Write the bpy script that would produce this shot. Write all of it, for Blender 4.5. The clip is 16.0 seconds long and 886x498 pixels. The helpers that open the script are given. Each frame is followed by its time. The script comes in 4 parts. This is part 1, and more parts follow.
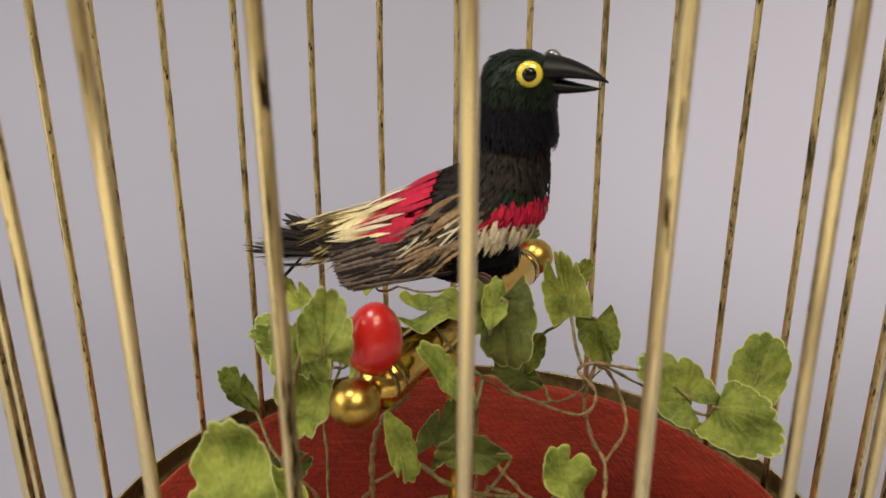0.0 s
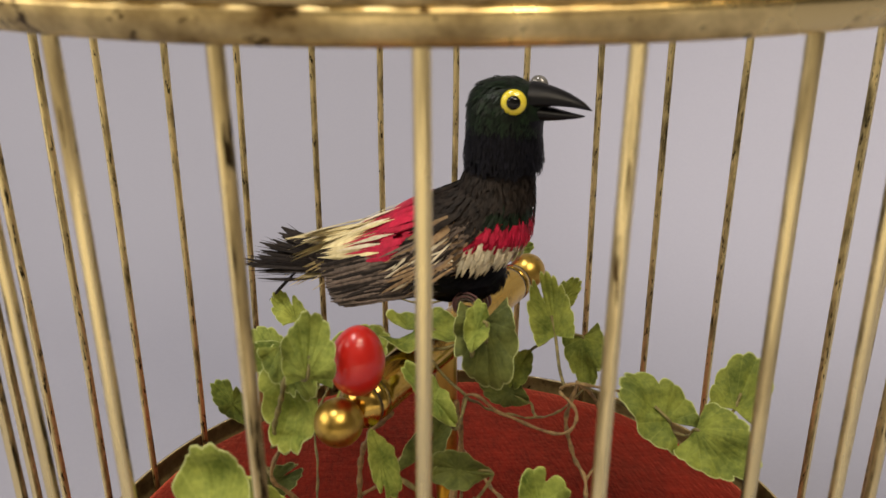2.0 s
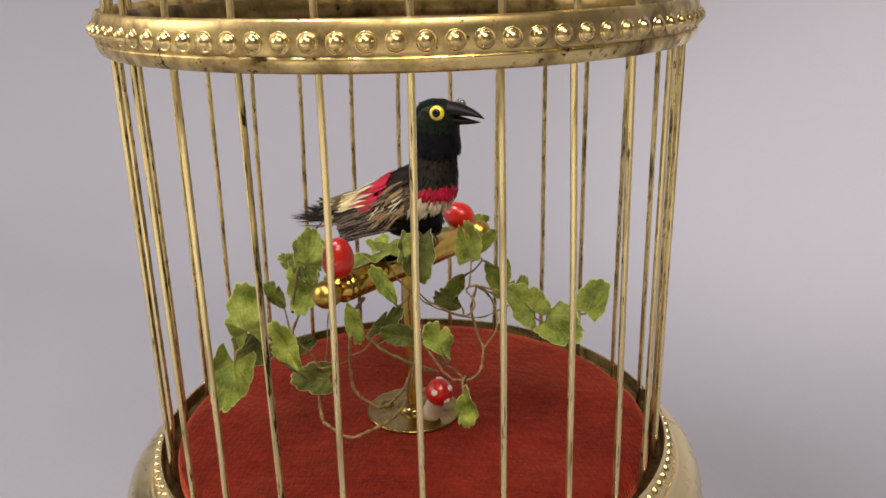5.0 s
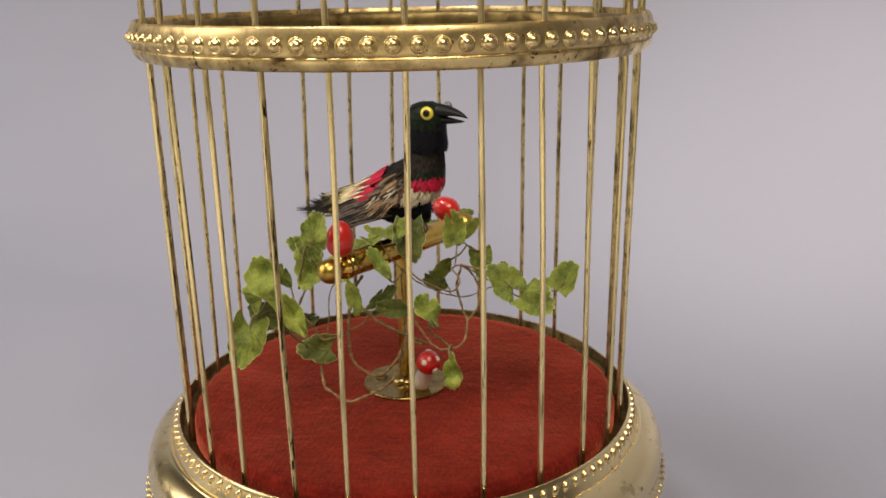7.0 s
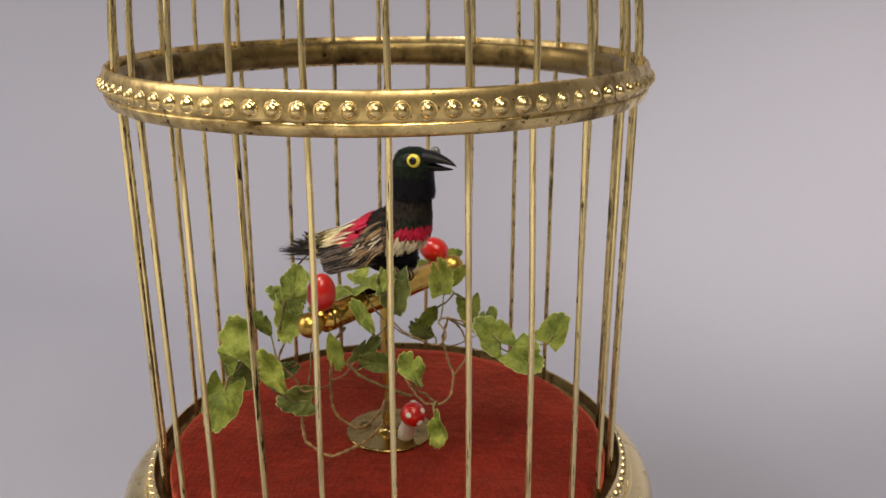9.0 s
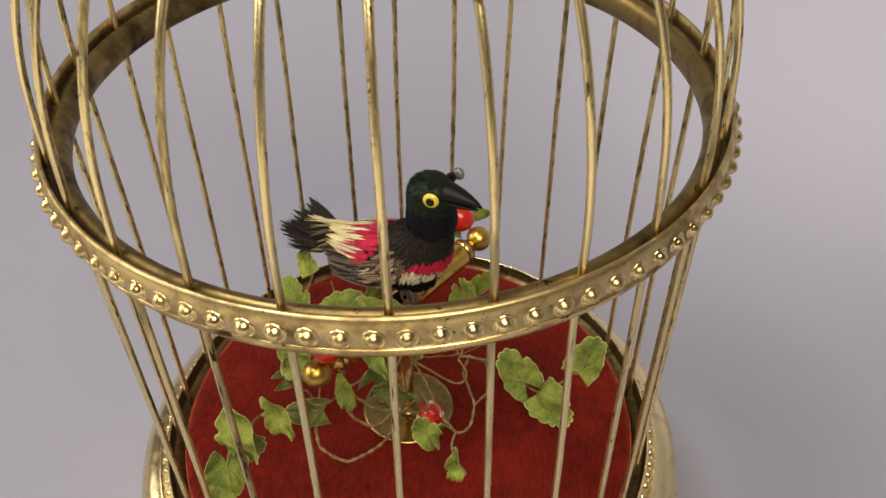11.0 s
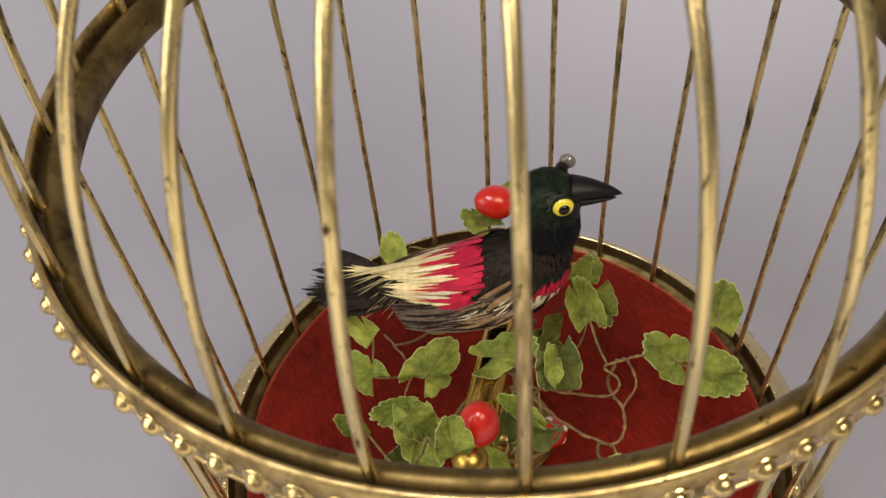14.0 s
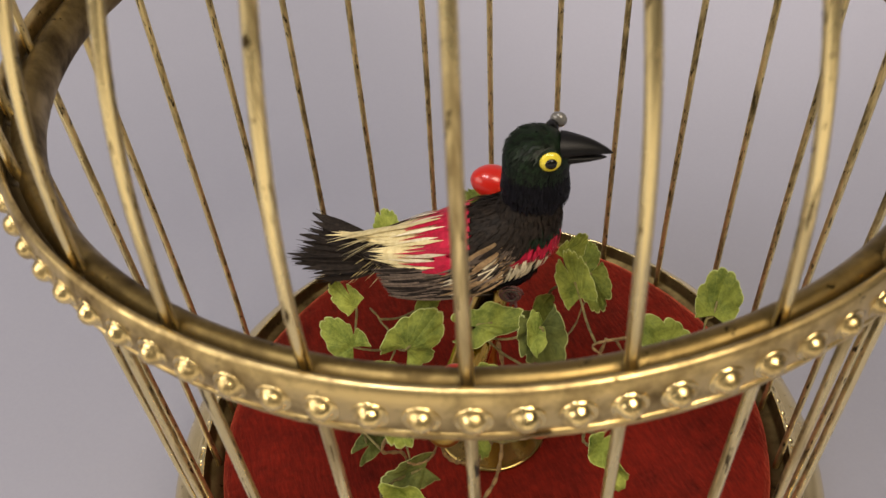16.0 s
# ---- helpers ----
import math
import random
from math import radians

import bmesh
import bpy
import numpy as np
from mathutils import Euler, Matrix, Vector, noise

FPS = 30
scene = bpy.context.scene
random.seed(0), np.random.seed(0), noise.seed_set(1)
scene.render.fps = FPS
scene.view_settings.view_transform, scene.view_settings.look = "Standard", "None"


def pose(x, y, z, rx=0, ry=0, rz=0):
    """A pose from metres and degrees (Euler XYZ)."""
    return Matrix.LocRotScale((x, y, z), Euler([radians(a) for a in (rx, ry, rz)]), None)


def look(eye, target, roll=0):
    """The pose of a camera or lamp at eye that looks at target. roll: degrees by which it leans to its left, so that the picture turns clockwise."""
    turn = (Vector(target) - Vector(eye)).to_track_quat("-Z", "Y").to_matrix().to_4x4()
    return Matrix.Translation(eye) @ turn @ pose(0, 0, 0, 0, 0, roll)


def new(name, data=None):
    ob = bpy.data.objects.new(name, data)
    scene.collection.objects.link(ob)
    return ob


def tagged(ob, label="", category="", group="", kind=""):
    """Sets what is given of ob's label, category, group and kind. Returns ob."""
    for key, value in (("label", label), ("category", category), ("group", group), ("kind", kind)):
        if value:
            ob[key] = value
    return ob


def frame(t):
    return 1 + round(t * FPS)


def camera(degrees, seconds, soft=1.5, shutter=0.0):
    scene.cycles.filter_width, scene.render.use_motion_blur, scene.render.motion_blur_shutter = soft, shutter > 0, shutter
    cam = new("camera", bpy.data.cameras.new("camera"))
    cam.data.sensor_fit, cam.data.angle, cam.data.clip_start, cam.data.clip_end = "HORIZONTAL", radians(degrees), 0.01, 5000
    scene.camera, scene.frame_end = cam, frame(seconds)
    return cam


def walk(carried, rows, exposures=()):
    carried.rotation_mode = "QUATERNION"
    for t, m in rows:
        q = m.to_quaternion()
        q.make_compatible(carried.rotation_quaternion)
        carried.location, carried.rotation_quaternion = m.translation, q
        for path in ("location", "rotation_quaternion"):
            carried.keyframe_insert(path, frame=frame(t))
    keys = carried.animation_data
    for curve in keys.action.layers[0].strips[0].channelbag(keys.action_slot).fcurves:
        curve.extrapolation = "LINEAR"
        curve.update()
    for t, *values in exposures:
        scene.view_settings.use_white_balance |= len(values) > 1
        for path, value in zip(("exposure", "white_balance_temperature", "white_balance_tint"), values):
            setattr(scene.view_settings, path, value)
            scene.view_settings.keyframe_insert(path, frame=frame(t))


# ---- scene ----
cam = camera(53.337, 16.0, 1.5)
walk(cam, [
    (0.0, pose(0.03732, -0.12716, 0.10828, 69.204, 0.498, 17.183)),
    (0.5, pose(0.02896, -0.12536, 0.11107, 68.522, 0.112, 14.000)),
    (1.0, pose(0.03021, -0.12346, 0.11229, 68.709, 0.178, 13.283)),
    (1.5, pose(0.03353, -0.12402, 0.11198, 68.405, 0.476, 14.774)),
    (2.0, pose(0.04248, -0.12644, 0.11441, 68.292, 0.319, 18.625)),
    (2.5, pose(0.05508, -0.13204, 0.11683, 67.993, 0.538, 23.115)),
    (3.0, pose(0.07009, -0.14798, 0.11716, 68.318, 1.473, 25.870)),
    (3.5, pose(0.08939, -0.16586, 0.12223, 69.597, 2.188, 26.786)),
    (4.0, pose(0.09823, -0.17510, 0.12452, 69.878, 1.587, 27.238)),
    (4.5, pose(0.10307, -0.18303, 0.12654, 69.758, 1.441, 27.150)),
    (5.0, pose(0.11098, -0.19511, 0.12388, 71.514, 1.248, 26.849)),
    (7.5, pose(0.12627, -0.22650, 0.12216, 73.207, 0.907, 26.205)),
    (8.0, pose(0.12648, -0.22750, 0.12641, 73.422, 0.853, 26.516)),
    (8.5, pose(0.12448, -0.22238, 0.13064, 74.089, 0.672, 26.057)),
    (11.0, pose(0.08752, -0.13562, 0.21071, 47.608, 0.555, 28.497)),
    (11.5, pose(0.07169, -0.11848, 0.23475, 41.910, 1.713, 28.632)),
    (12.0, pose(0.05961, -0.10409, 0.23222, 40.121, 4.859, 22.442)),
    (12.5, pose(0.04008, -0.10415, 0.21450, 40.033, 5.671, 13.432)),
    (13.0, pose(0.01677, -0.11201, 0.20630, 39.872, 5.023, 6.961)),
    (13.5, pose(0.00435, -0.11218, 0.20054, 40.267, 3.981, 3.338)),
    (14.0, pose(0.00361, -0.10926, 0.19886, 40.619, 3.999, 2.534)),
    (14.5, pose(0.00435, -0.10863, 0.19764, 41.155, 3.724, 3.093)),
    (15.0, pose(0.00673, -0.10874, 0.19260, 42.862, 3.864, 4.561)),
    (15.5, pose(0.00914, -0.11184, 0.18673, 43.125, 3.728, 4.261)),
    (16.0, pose(0.01138, -0.11844, 0.18298, 44.371, 3.344, 5.949)),
], [(0.0, -0.36, 7130, 11), (1.0, -0.43, 7130, 11), (2.0, -0.45, 7230, 11), (2.6, -0.36, 7240, 11), (3.3, -0.34, 7150, 11), (5.0, -0.31, 7080, 11), (8.5, -0.43, 7040, 11), (11.0, -0.41, 7160, 11), (12.0, -0.38, 7180, 11), (13.0, -0.40, 7200, 11), (16.0, -0.44, 7250, 12)])

cam.data.dof.use_dof = True
cam.data.dof.focus_distance = 0.18
cam.data.dof.aperture_fstop = 52.0

# ---- light ----
world = bpy.data.worlds.new("room_air")
scene.world = world
world.use_nodes = True
world.node_tree.nodes["Background"].inputs[0].default_value = (0.55, 0.56, 0.60, 1)
world.node_tree.nodes["Background"].inputs[1].default_value = 0.012


def area_lamp(name, eye, target, sx, sy, watts, colour):
    data = bpy.data.lights.new(name, "AREA")
    data.shape, data.size, data.size_y, data.energy, data.color = "RECTANGLE", sx, sy, watts, colour
    ob = new(name, data)
    ob.matrix_world = look(eye, target)
    return ob


area_lamp("ceiling_lamp_light", (0.62, -0.78, 1.30), (0.05, -0.05, 0), 0.80, 0.60, 24.5, (1.0, 0.90, 0.76))
# fill added overhead to lift backdrop and left side; no known fixture
area_lamp("added_fill_light", (-0.50, -0.50, 1.78), (-0.10, 0.10, 0), 0.70, 0.50, 24.0, (0.92, 0.94, 1.0))
area_lamp("window_light", (-1.75, -0.95, 1.00), (0, 0, 0.05), 1.6, 1.2, 28.0, (1.0, 0.955, 0.91))


def spot_lamp(name, eye, target, degrees, watts, colour):
    data = bpy.data.lights.new(name, "SPOT")
    data.spot_size, data.spot_blend, data.shadow_soft_size, data.energy, data.color = radians(degrees), 1.0, 0.03, watts, colour
    ob = new(name, data)
    ob.matrix_world = look(eye, target)
    return ob


spot_lamp("desk_lamp_light", (0.48, -0.12, 0.62), (0.09, 0.32, 0.01), 24, 16.0, (1.0, 0.94, 0.93))

# ---- materials ----


def material(name):
    m = bpy.data.materials.new(name)
    m.use_nodes = True
    nt = m.node_tree
    return m, nt, nt.nodes["Principled BSDF"]


def node(nt, kind, **values):
    n = nt.nodes.new(kind)
    for k, v in values.items():
        n.inputs[k.replace("_", " ")].default_value = v
    return n


def noise_tex(nt, scale, detail=3.0, rough=0.55, stretch=(1, 1, 1), turn=0.0):
    tc = nt.nodes.new("ShaderNodeTexCoord")
    mp = nt.nodes.new("ShaderNodeMapping")
    mp.vector_type = "TEXTURE"
    mp.inputs["Scale"].default_value = tuple(1 / k for k in stretch)
    mp.inputs["Rotation"].default_value = (0, 0, radians(turn))
    tx = node(nt, "ShaderNodeTexNoise", Scale=scale, Detail=detail, Roughness=rough)
    nt.links.new(tc.outputs["Object"], mp.inputs["Vector"])
    nt.links.new(mp.outputs["Vector"], tx.inputs["Vector"])
    return tx.outputs["Fac"]


def ramp(nt, fac, stops):
    r = nt.nodes.new("ShaderNodeValToRGB")
    e = r.color_ramp.elements
    while len(e) < len(stops):
        e.new(0.5)
    for el, (p, c) in zip(e, stops):
        el.position = p
        el.color = (*c, 1) if len(c) == 3 else c
    nt.links.new(fac, r.inputs["Fac"])
    return r.outputs["Color"]


def mix(nt, fac, a, b, mode="MIX"):
    m = nt.nodes.new("ShaderNodeMix")
    m.data_type, m.blend_type = "RGBA", mode
    for sock, v in ((m.inputs[0], fac), (m.inputs[6], a), (m.inputs[7], b)):
        if isinstance(v, bpy.types.NodeSocket):
            nt.links.new(v, sock)
        elif isinstance(v, tuple):
            sock.default_value = (*v, 1)
        else:
            sock.default_value = v
    return m.outputs[2]


def bump(nt, b, fac, strength, distance):
    n = node(nt, "ShaderNodeBump", Strength=strength, Distance=distance)
    nt.links.new(fac, n.inputs["Height"])
    nt.links.new(n.outputs["Normal"], b.inputs["Normal"])


def brass(name, bright, dark, rough, wear, scale=220.0, stretch=(1, 1, 1), speck=0.30, metal=1.0):
    """Polished brass with brown tarnish in spots and streaks."""
    m, nt, b = material(name)
    big = noise_tex(nt, scale * 0.25, 4, 0.55, stretch)
    small = noise_tex(nt, scale, 5, 0.65, stretch)
    both = mix(nt, 0.5, big, small)
    col = ramp(nt, both, [(wear - 0.10, dark), (wear + 0.02, tuple(0.55 * x + 0.45 * y for x, y in zip(bright, dark))), (wear + 0.10, bright)])
    spot = noise_tex(nt, scale * 2.2, 3, 0.7, stretch)
    col = mix(nt, ramp(nt, spot, [(speck, (1, 1, 1)), (speck + 0.05, (0, 0, 0))]), col, tuple(0.5 * c for c in dark))
    info = nt.nodes.new("ShaderNodeObjectInfo")
    tone = ramp(nt, info.outputs["Random"], [(0, (0.86, 0.86, 0.86)), (1, (1, 1, 1))])
    col = mix(nt, 1.0, col, tone, "MULTIPLY")
    nt.links.new(col, b.inputs["Base Color"])
    b.inputs["Metallic"].default_value = metal
    rr = ramp(nt, both, [(wear - 0.1, (rough + 0.3,) * 3), (wear + 0.12, (rough,) * 3)])
    nt.links.new(rr, b.inputs["Roughness"])
    bump(nt, b, small, 0.25, 0.0002)
    return m


BAR_BRASS = brass("bar_brass", (0.97, 0.80, 0.42), (0.17, 0.105, 0.038), 0.27, 0.365, 620, (1, 1, 0.07), 0.335)
# tarnished too, but darkened mainly to paint in the bars' dim inward reflections
BAR_INSIDE = brass("bar_inside_shade_tarnish", (0.76, 0.61, 0.29), (0.075, 0.060, 0.026), 0.34, 0.455, 750, (1, 1, 0.20), 0.37, 0.85)
BAR_STAINED = brass("bar_stained", (0.74, 0.58, 0.28), (0.08, 0.054, 0.024), 0.32, 0.455, 420, (1, 1, 0.12), 0.40)
RING_BRASS = brass("ring_brass", (0.74, 0.565, 0.265), (0.13, 0.082, 0.032), 0.32, 0.465, 190)
LIP_BRASS = brass("lip_brass", (0.88, 0.68, 0.31), (0.15, 0.09, 0.032), 0.26, 0.44, 130, (1, 1, 1), 0.35)
STUD_BRASS = brass("stud_brass", (0.94, 0.735, 0.35), (0.24, 0.15, 0.055), 0.20, 0.40, 260)
# base colour darkened to hold shade that no object here casts
MOULD_BRASS = brass("moulding_brass_shaded", (0.28, 0.200, 0.077), (0.055, 0.035, 0.015), 0.37, 0.455, 150, (1, 1, 1), 0.30)
BASE_BRASS = brass("base_brass", (0.93, 0.76, 0.41), (0.36, 0.26, 0.11), 0.21, 0.33, 160)
PLATE_BRASS = brass("plate_brass", (0.36, 0.26, 0.09), (0.20, 0.14, 0.05), 0.24, 0.42, 250)
POST_BRASS = brass("post_gold", (0.66, 0.43, 0.10), (0.20, 0.12, 0.03), 0.31, 0.34, 250)
PERCH_BRASS = brass("perch_gold", (0.74, 0.48, 0.115), (0.20, 0.115, 0.028), 0.16, 0.37, 250)
DARK_BRASS = brass("tarnished_brass", (0.26, 0.19, 0.082), (0.085, 0.056, 0.024), 0.40, 0.45, 160)


def felt_material():
    m, nt, b = material("red_velvet")
    blot = noise_tex(nt, 45, 4)
    fine = noise_tex(nt, 1350, 2, 0.6, (1.0, 0.24, 1.0), 27)
    nap = noise_tex(nt, 330, 4, 0.65, (0.30, 1.0, 1.0), 20)
    mid = noise_tex(nt, 230, 5, 0.7)
    col = ramp(nt, mix(nt, 0.5, blot, mid), [(0.36, (0.052, 0.003, 0.002)), (0.62, (0.200, 0.012, 0.006))])
    col = mix(nt, ramp(nt, nap, [(0.30, (0.40, 0.40, 0.40)), (0.50, (0, 0, 0))]), col, (0.045, 0.003, 0.002))
    col = mix(nt, 0.42, col, ramp(nt, fine, [(0.3, (0.02, 0.001, 0.001)), (0.7, (0.17, 0.011, 0.006))]))
    nt.links.new(col, b.inputs["Base Color"])
    b.inputs["Roughness"].default_value = 0.95
    b.inputs["Specular IOR Level"].default_value = 0.1
    b.inputs["Sheen Weight"].default_value = 1.0
    b.inputs["Sheen Roughness"].default_value = 0.42
    b.inputs["Sheen Tint"].default_value = (1.0, 0.21, 0.11, 1)
    bump(nt, b, mix(nt, 0.40, fine, nap), 0.75, 0.0008)
    return m


FELT = felt_material()


def leaf_material(name, dark, light):
    """Starched cloth: blotches, pale radiating veins and a pale cut rim; the UV runs across the lobes and out to the rim."""
    m, nt, b = material(name)
    fac = noise_tex(nt, 200, 4, 0.6)
    fine = noise_tex(nt, 1500, 2)
    info = nt.nodes.new("ShaderNodeObjectInfo")
    uv = nt.nodes.new("ShaderNodeUVMap")
    parts = nt.nodes.new("ShaderNodeSeparateXYZ")
    nt.links.new(uv.outputs["UV"], parts.inputs[0])
    wave = nt.nodes.new("ShaderNodeMath")
    wave.operation = "SINE"
    nt.links.new(parts.outputs["X"], wave.inputs[0])
    vein = nt.nodes.new("ShaderNodeMath")
    vein.operation = "ABSOLUTE"
    nt.links.new(wave.outputs[0], vein.inputs[0])
    col = ramp(nt, fac, [(0.36, dark), (0.64, light)])
    col = mix(nt, 1.0, col, ramp(nt, info.outputs["Random"], [(0, (0.66, 0.70, 0.62)), (1, (1.12, 1.08, 1.0))]), "MULTIPLY")
    col = mix(nt, 0.25, col, ramp(nt, fine, [(0.35, tuple(0.5 * c for c in dark)), (0.7, light)]))
    pale = tuple(min(1.0, 1.35 * c + 0.05) for c in light)
    line = ramp(nt, vein.outputs[0], [(0.04, (0.13, 0.13, 0.13)), (0.20, (0, 0, 0))])
    col = mix(nt, line, col, pale)
    rim = ramp(nt, parts.outputs["Y"], [(0.955, (0, 0, 0)), (0.985, (0.55, 0.55, 0.55))])
    col = mix(nt, rim, col, pale)
    nt.links.new(col, b.inputs["Base Color"])
    b.inputs["Roughness"].default_value = 0.72
    b.inputs["Specular IOR Level"].default_value = 0.25
    bump(nt, b, mix(nt, 0.14, mix(nt, 0.4, fac, fine), vein.outputs[0]), 0.6, 0.0005)
    return m


LEAF_LIGHT = leaf_material("leaf_light_green", (0.120, 0.170, 0.024), (0.36, 0.405, 0.085))
LEAF_MID = leaf_material("leaf_mid_green", (0.078, 0.112, 0.018), (0.27, 0.310, 0.058))
LEAF_UNDER = leaf_material("leaf_pale_underside", (0.190, 0.225, 0.07), (0.36, 0.395, 0.145))
LEAF_DARK = leaf_material("leaf_dark_green", (0.060, 0.078, 0.019), (0.165, 0.185, 0.045))


def plain(name, colour, rough, dark=0.7, scale=300, spec=0.5, bumpy=0.15, coat=0.0):
    m, nt, b = material(name)
    fac = noise_tex(nt, scale, 4)
    nt.links.new(ramp(nt, fac, [(0.3, tuple(dark * c for c in colour)), (0.7, colour)]), b.inputs["Base Color"])
    b.inputs["Roughness"].default_value = rough
    b.inputs["Specular IOR Level"].default_value = spec
    b.inputs["Coat Weight"].default_value = coat
    b.inputs["Coat Roughness"].default_value = 0.08
    bump(nt, b, fac, bumpy, 0.0003)
    return m


STEM = plain("stem_paper", (0.27, 0.225, 0.075), 0.7, 0.35, 900)
STEM_RED = plain("stem_reddish", (0.37, 0.235, 0.092), 0.7, 0.30, 900)
BERRY = plain("berry_lacquer", (0.62, 0.018, 0.012), 0.30, 0.85, 200, 0.5, 0.05, 0.5)
WHITE_PAINT = plain("white_paint", (0.78, 0.74, 0.66), 0.55, 0.85, 400)
BLACK_GROOVE = plain("groove_dark", (0.05, 0.035, 0.015), 0.6)

# ---- mesh helpers ----


def mesh_of(name, verts, faces, mats, mat_ids=None, smooth=True):
    me = bpy.data.meshes.new(name)
    me.from_pydata(verts, [], faces)
    for m in mats:
        me.materials.append(m)
    if mat_ids is not None:
        me.polygons.foreach_set("material_index", mat_ids)
    if smooth:
        me.polygons.foreach_set("use_smooth", [True] * len(me.polygons))
    me.update()
    return me


def set_uv(me, uv):
    """Gives each corner the (u, v) of its vertex."""
    layer = me.uv_layers.new(name="UVMap")
    flat = []
    for loop in me.loops:
        flat += uv[loop.vertex_index]
    layer.data.foreach_set("uv", flat)


def part_me(name, me, parent, label=""):
    ob = new(name, me)
    ob.parent = parent
    if label:
        tagged(ob, label)
    return ob


def lathe(profile, seg=96, closed=False, wobble=0.0):
    """Turns a profile of (r, z) about z; both ends may lie on the axis."""
    vs, fs = [], []
    n = len(profile)
    for i in range(seg):
        a = 2 * math.pi * i / seg
        for r, z in profile:
            dr = wobble * noise.noise((math.cos(a) * 3, math.sin(a) * 3, z * 300)) if wobble else 0.0
            vs.append(((r + dr) * math.sin(a), -(r + dr) * math.cos(a), z + dr * 0.5))
    for i in range(seg):
        j = (i + 1) % seg
        for k in range(n if closed else n - 1):
            l = (k + 1) % n
            fs.append((i * n + k, j * n + k, j * n + l, i * n + l))
    return vs, fs


def arc(cr, cz, ar, az, a0, a1, n):
    """Points of an ellipse's arc in the (r, z) plane, angles in degrees."""
    return [(cr + ar * math.cos(radians(a0 + (a1 - a0) * i / n)), cz + az * math.sin(radians(a0 + (a1 - a0) * i / n))) for i in range(n + 1)]


def tube(points, radius, seg=8, radii=None, ref=(0.31, 0.52, 0.79)):
    """A round tube along points, with closed ends."""
    pts = [Vector(p) for p in points]
    vs, fs = [], []
    ref = Vector(ref)
    for i, p in enumerate(pts):
        d = (pts[min(i + 1, len(pts) - 1)] - pts[max(i - 1, 0)]).normalized()
        u = d.cross(ref).normalized()
        w = d.cross(u)
        r = radii[i] if radii else radius
        for k in range(seg):
            a = 2 * math.pi * k / seg
            vs.append(p + u * (r * math.cos(a)) + w * (r * math.sin(a)))
    for i in range(len(pts) - 1):
        for k in range(seg):
            l = (k + 1) % seg
            fs.append((i * seg + k, i * seg + l, (i + 1) * seg + l, (i + 1) * seg + k))
    fs.append(tuple(range(seg))[::-1])
    fs.append(tuple((len(pts) - 1) * seg + k for k in range(seg)))
    return vs, fs


def smooth_path(nodes, per=8):
    """A Catmull-Rom path through nodes."""
    p = [Vector(q) for q in nodes]
    p = [2 * p[0] - p[1]] + p + [2 * p[-1] - p[-2]]
    out = []
    for i in range(1, len(p) - 2):
        for k in range(per):
            t = k / per
            a, b, c, d = p[i - 1:i + 3]
            out.append(0.5 * (2 * b + (c - a) * t + (2 * a - 5 * b + 4 * c - d) * t * t + (3 * b - a - 3 * c + d) * t ** 3))
    out.append(p[-2])
    return out


def ball_mesh(rx, ry, rz, nu=24, nv=14):
    vs, fs = [(0, 0, rz)], []
    for j in range(1, nv):
        b = math.pi * j / nv
        for i in range(nu):
            a = 2 * math.pi * i / nu
            vs.append((rx * math.sin(b) * math.cos(a), ry * math.sin(b) * math.sin(a), rz * math.cos(b)))
    vs.append((0, 0, -rz))
    for i in range(nu):
        l = (i + 1) % nu
        fs.append((0, 1 + i, 1 + l))
        for j in range(nv - 2):
            q = 1 + j * nu
            fs.append((q + i, q + nu + i, q + nu + l, q + l))
        q = 1 + (nv - 2) * nu
        fs.append((q + i, len(vs) - 1, q + l))
    return vs, fs


def empty(name, at=(0, 0, 0)):
    ob = new(name)
    ob.empty_display_size = 0.01
    ob.location = at
    return ob


# ---- the setting: table with grey paper, room ----
TABLE = -0.056


def paper_material():
    m, nt, b = material("grey_backdrop_paper")
    fac = noise_tex(nt, 3.0, 2)
    fine = noise_tex(nt, 900, 3)
    col = ramp(nt, fac, [(0.35, (0.284, 0.290, 0.354)), (0.65, (0.306, 0.312, 0.376))])
    col = mix(nt, 0.08, col, ramp(nt, fine, [(0.3, (0.24, 0.24, 0.25)), (0.7, (0.36, 0.36, 0.37))]))
    nt.links.new(col, b.inputs["Base Color"])
    b.inputs["Roughness"].default_value = 0.7
    b.inputs["Specular IOR Level"].default_value = 0.25
    bump(nt, b, fine, 0.05, 0.0003)
    return m


def sweep():
    """Grey paper that lies on the table and bends up behind it."""
    flat, bend, steep = 0.14, 0.21, 84
    prof = [(-0.29, 0), (flat, 0)] + [(flat + bend * math.sin(radians(a)), bend - bend * math.cos(radians(a))) for a in range(3, steep + 1, 3)]
    y, z = prof[-1]
    prof += [(y + 0.5 * math.cos(radians(steep)), z + 0.5 * math.sin(radians(steep)))]
    vs, fs = [], []
    for x in (-3.0, 3.0):
        for d in (0.0, -0.002):
            vs += [(x, y - 0.7 * d, TABLE + z + 0.7 * d) for y, z in prof]
    n = len(prof)
    for k in range(n - 1):
        fs.append((k, k + 1, 2 * n + k + 1, 2 * n + k))
        fs.append((n + k, 3 * n + k, 3 * n + k + 1, n + k + 1))
        fs.append((k, n + k, n + k + 1, k + 1))
        fs.append((2 * n + k, 2 * n + k + 1, 3 * n + k + 1, 3 * n + k))
    ob = new("backdrop", mesh_of("backdrop", vs, fs, [paper_material()]))
    return tagged(ob, "plain lavender-grey paper backdrop lying on the table", "backdrop", kind="structure")


sweep()


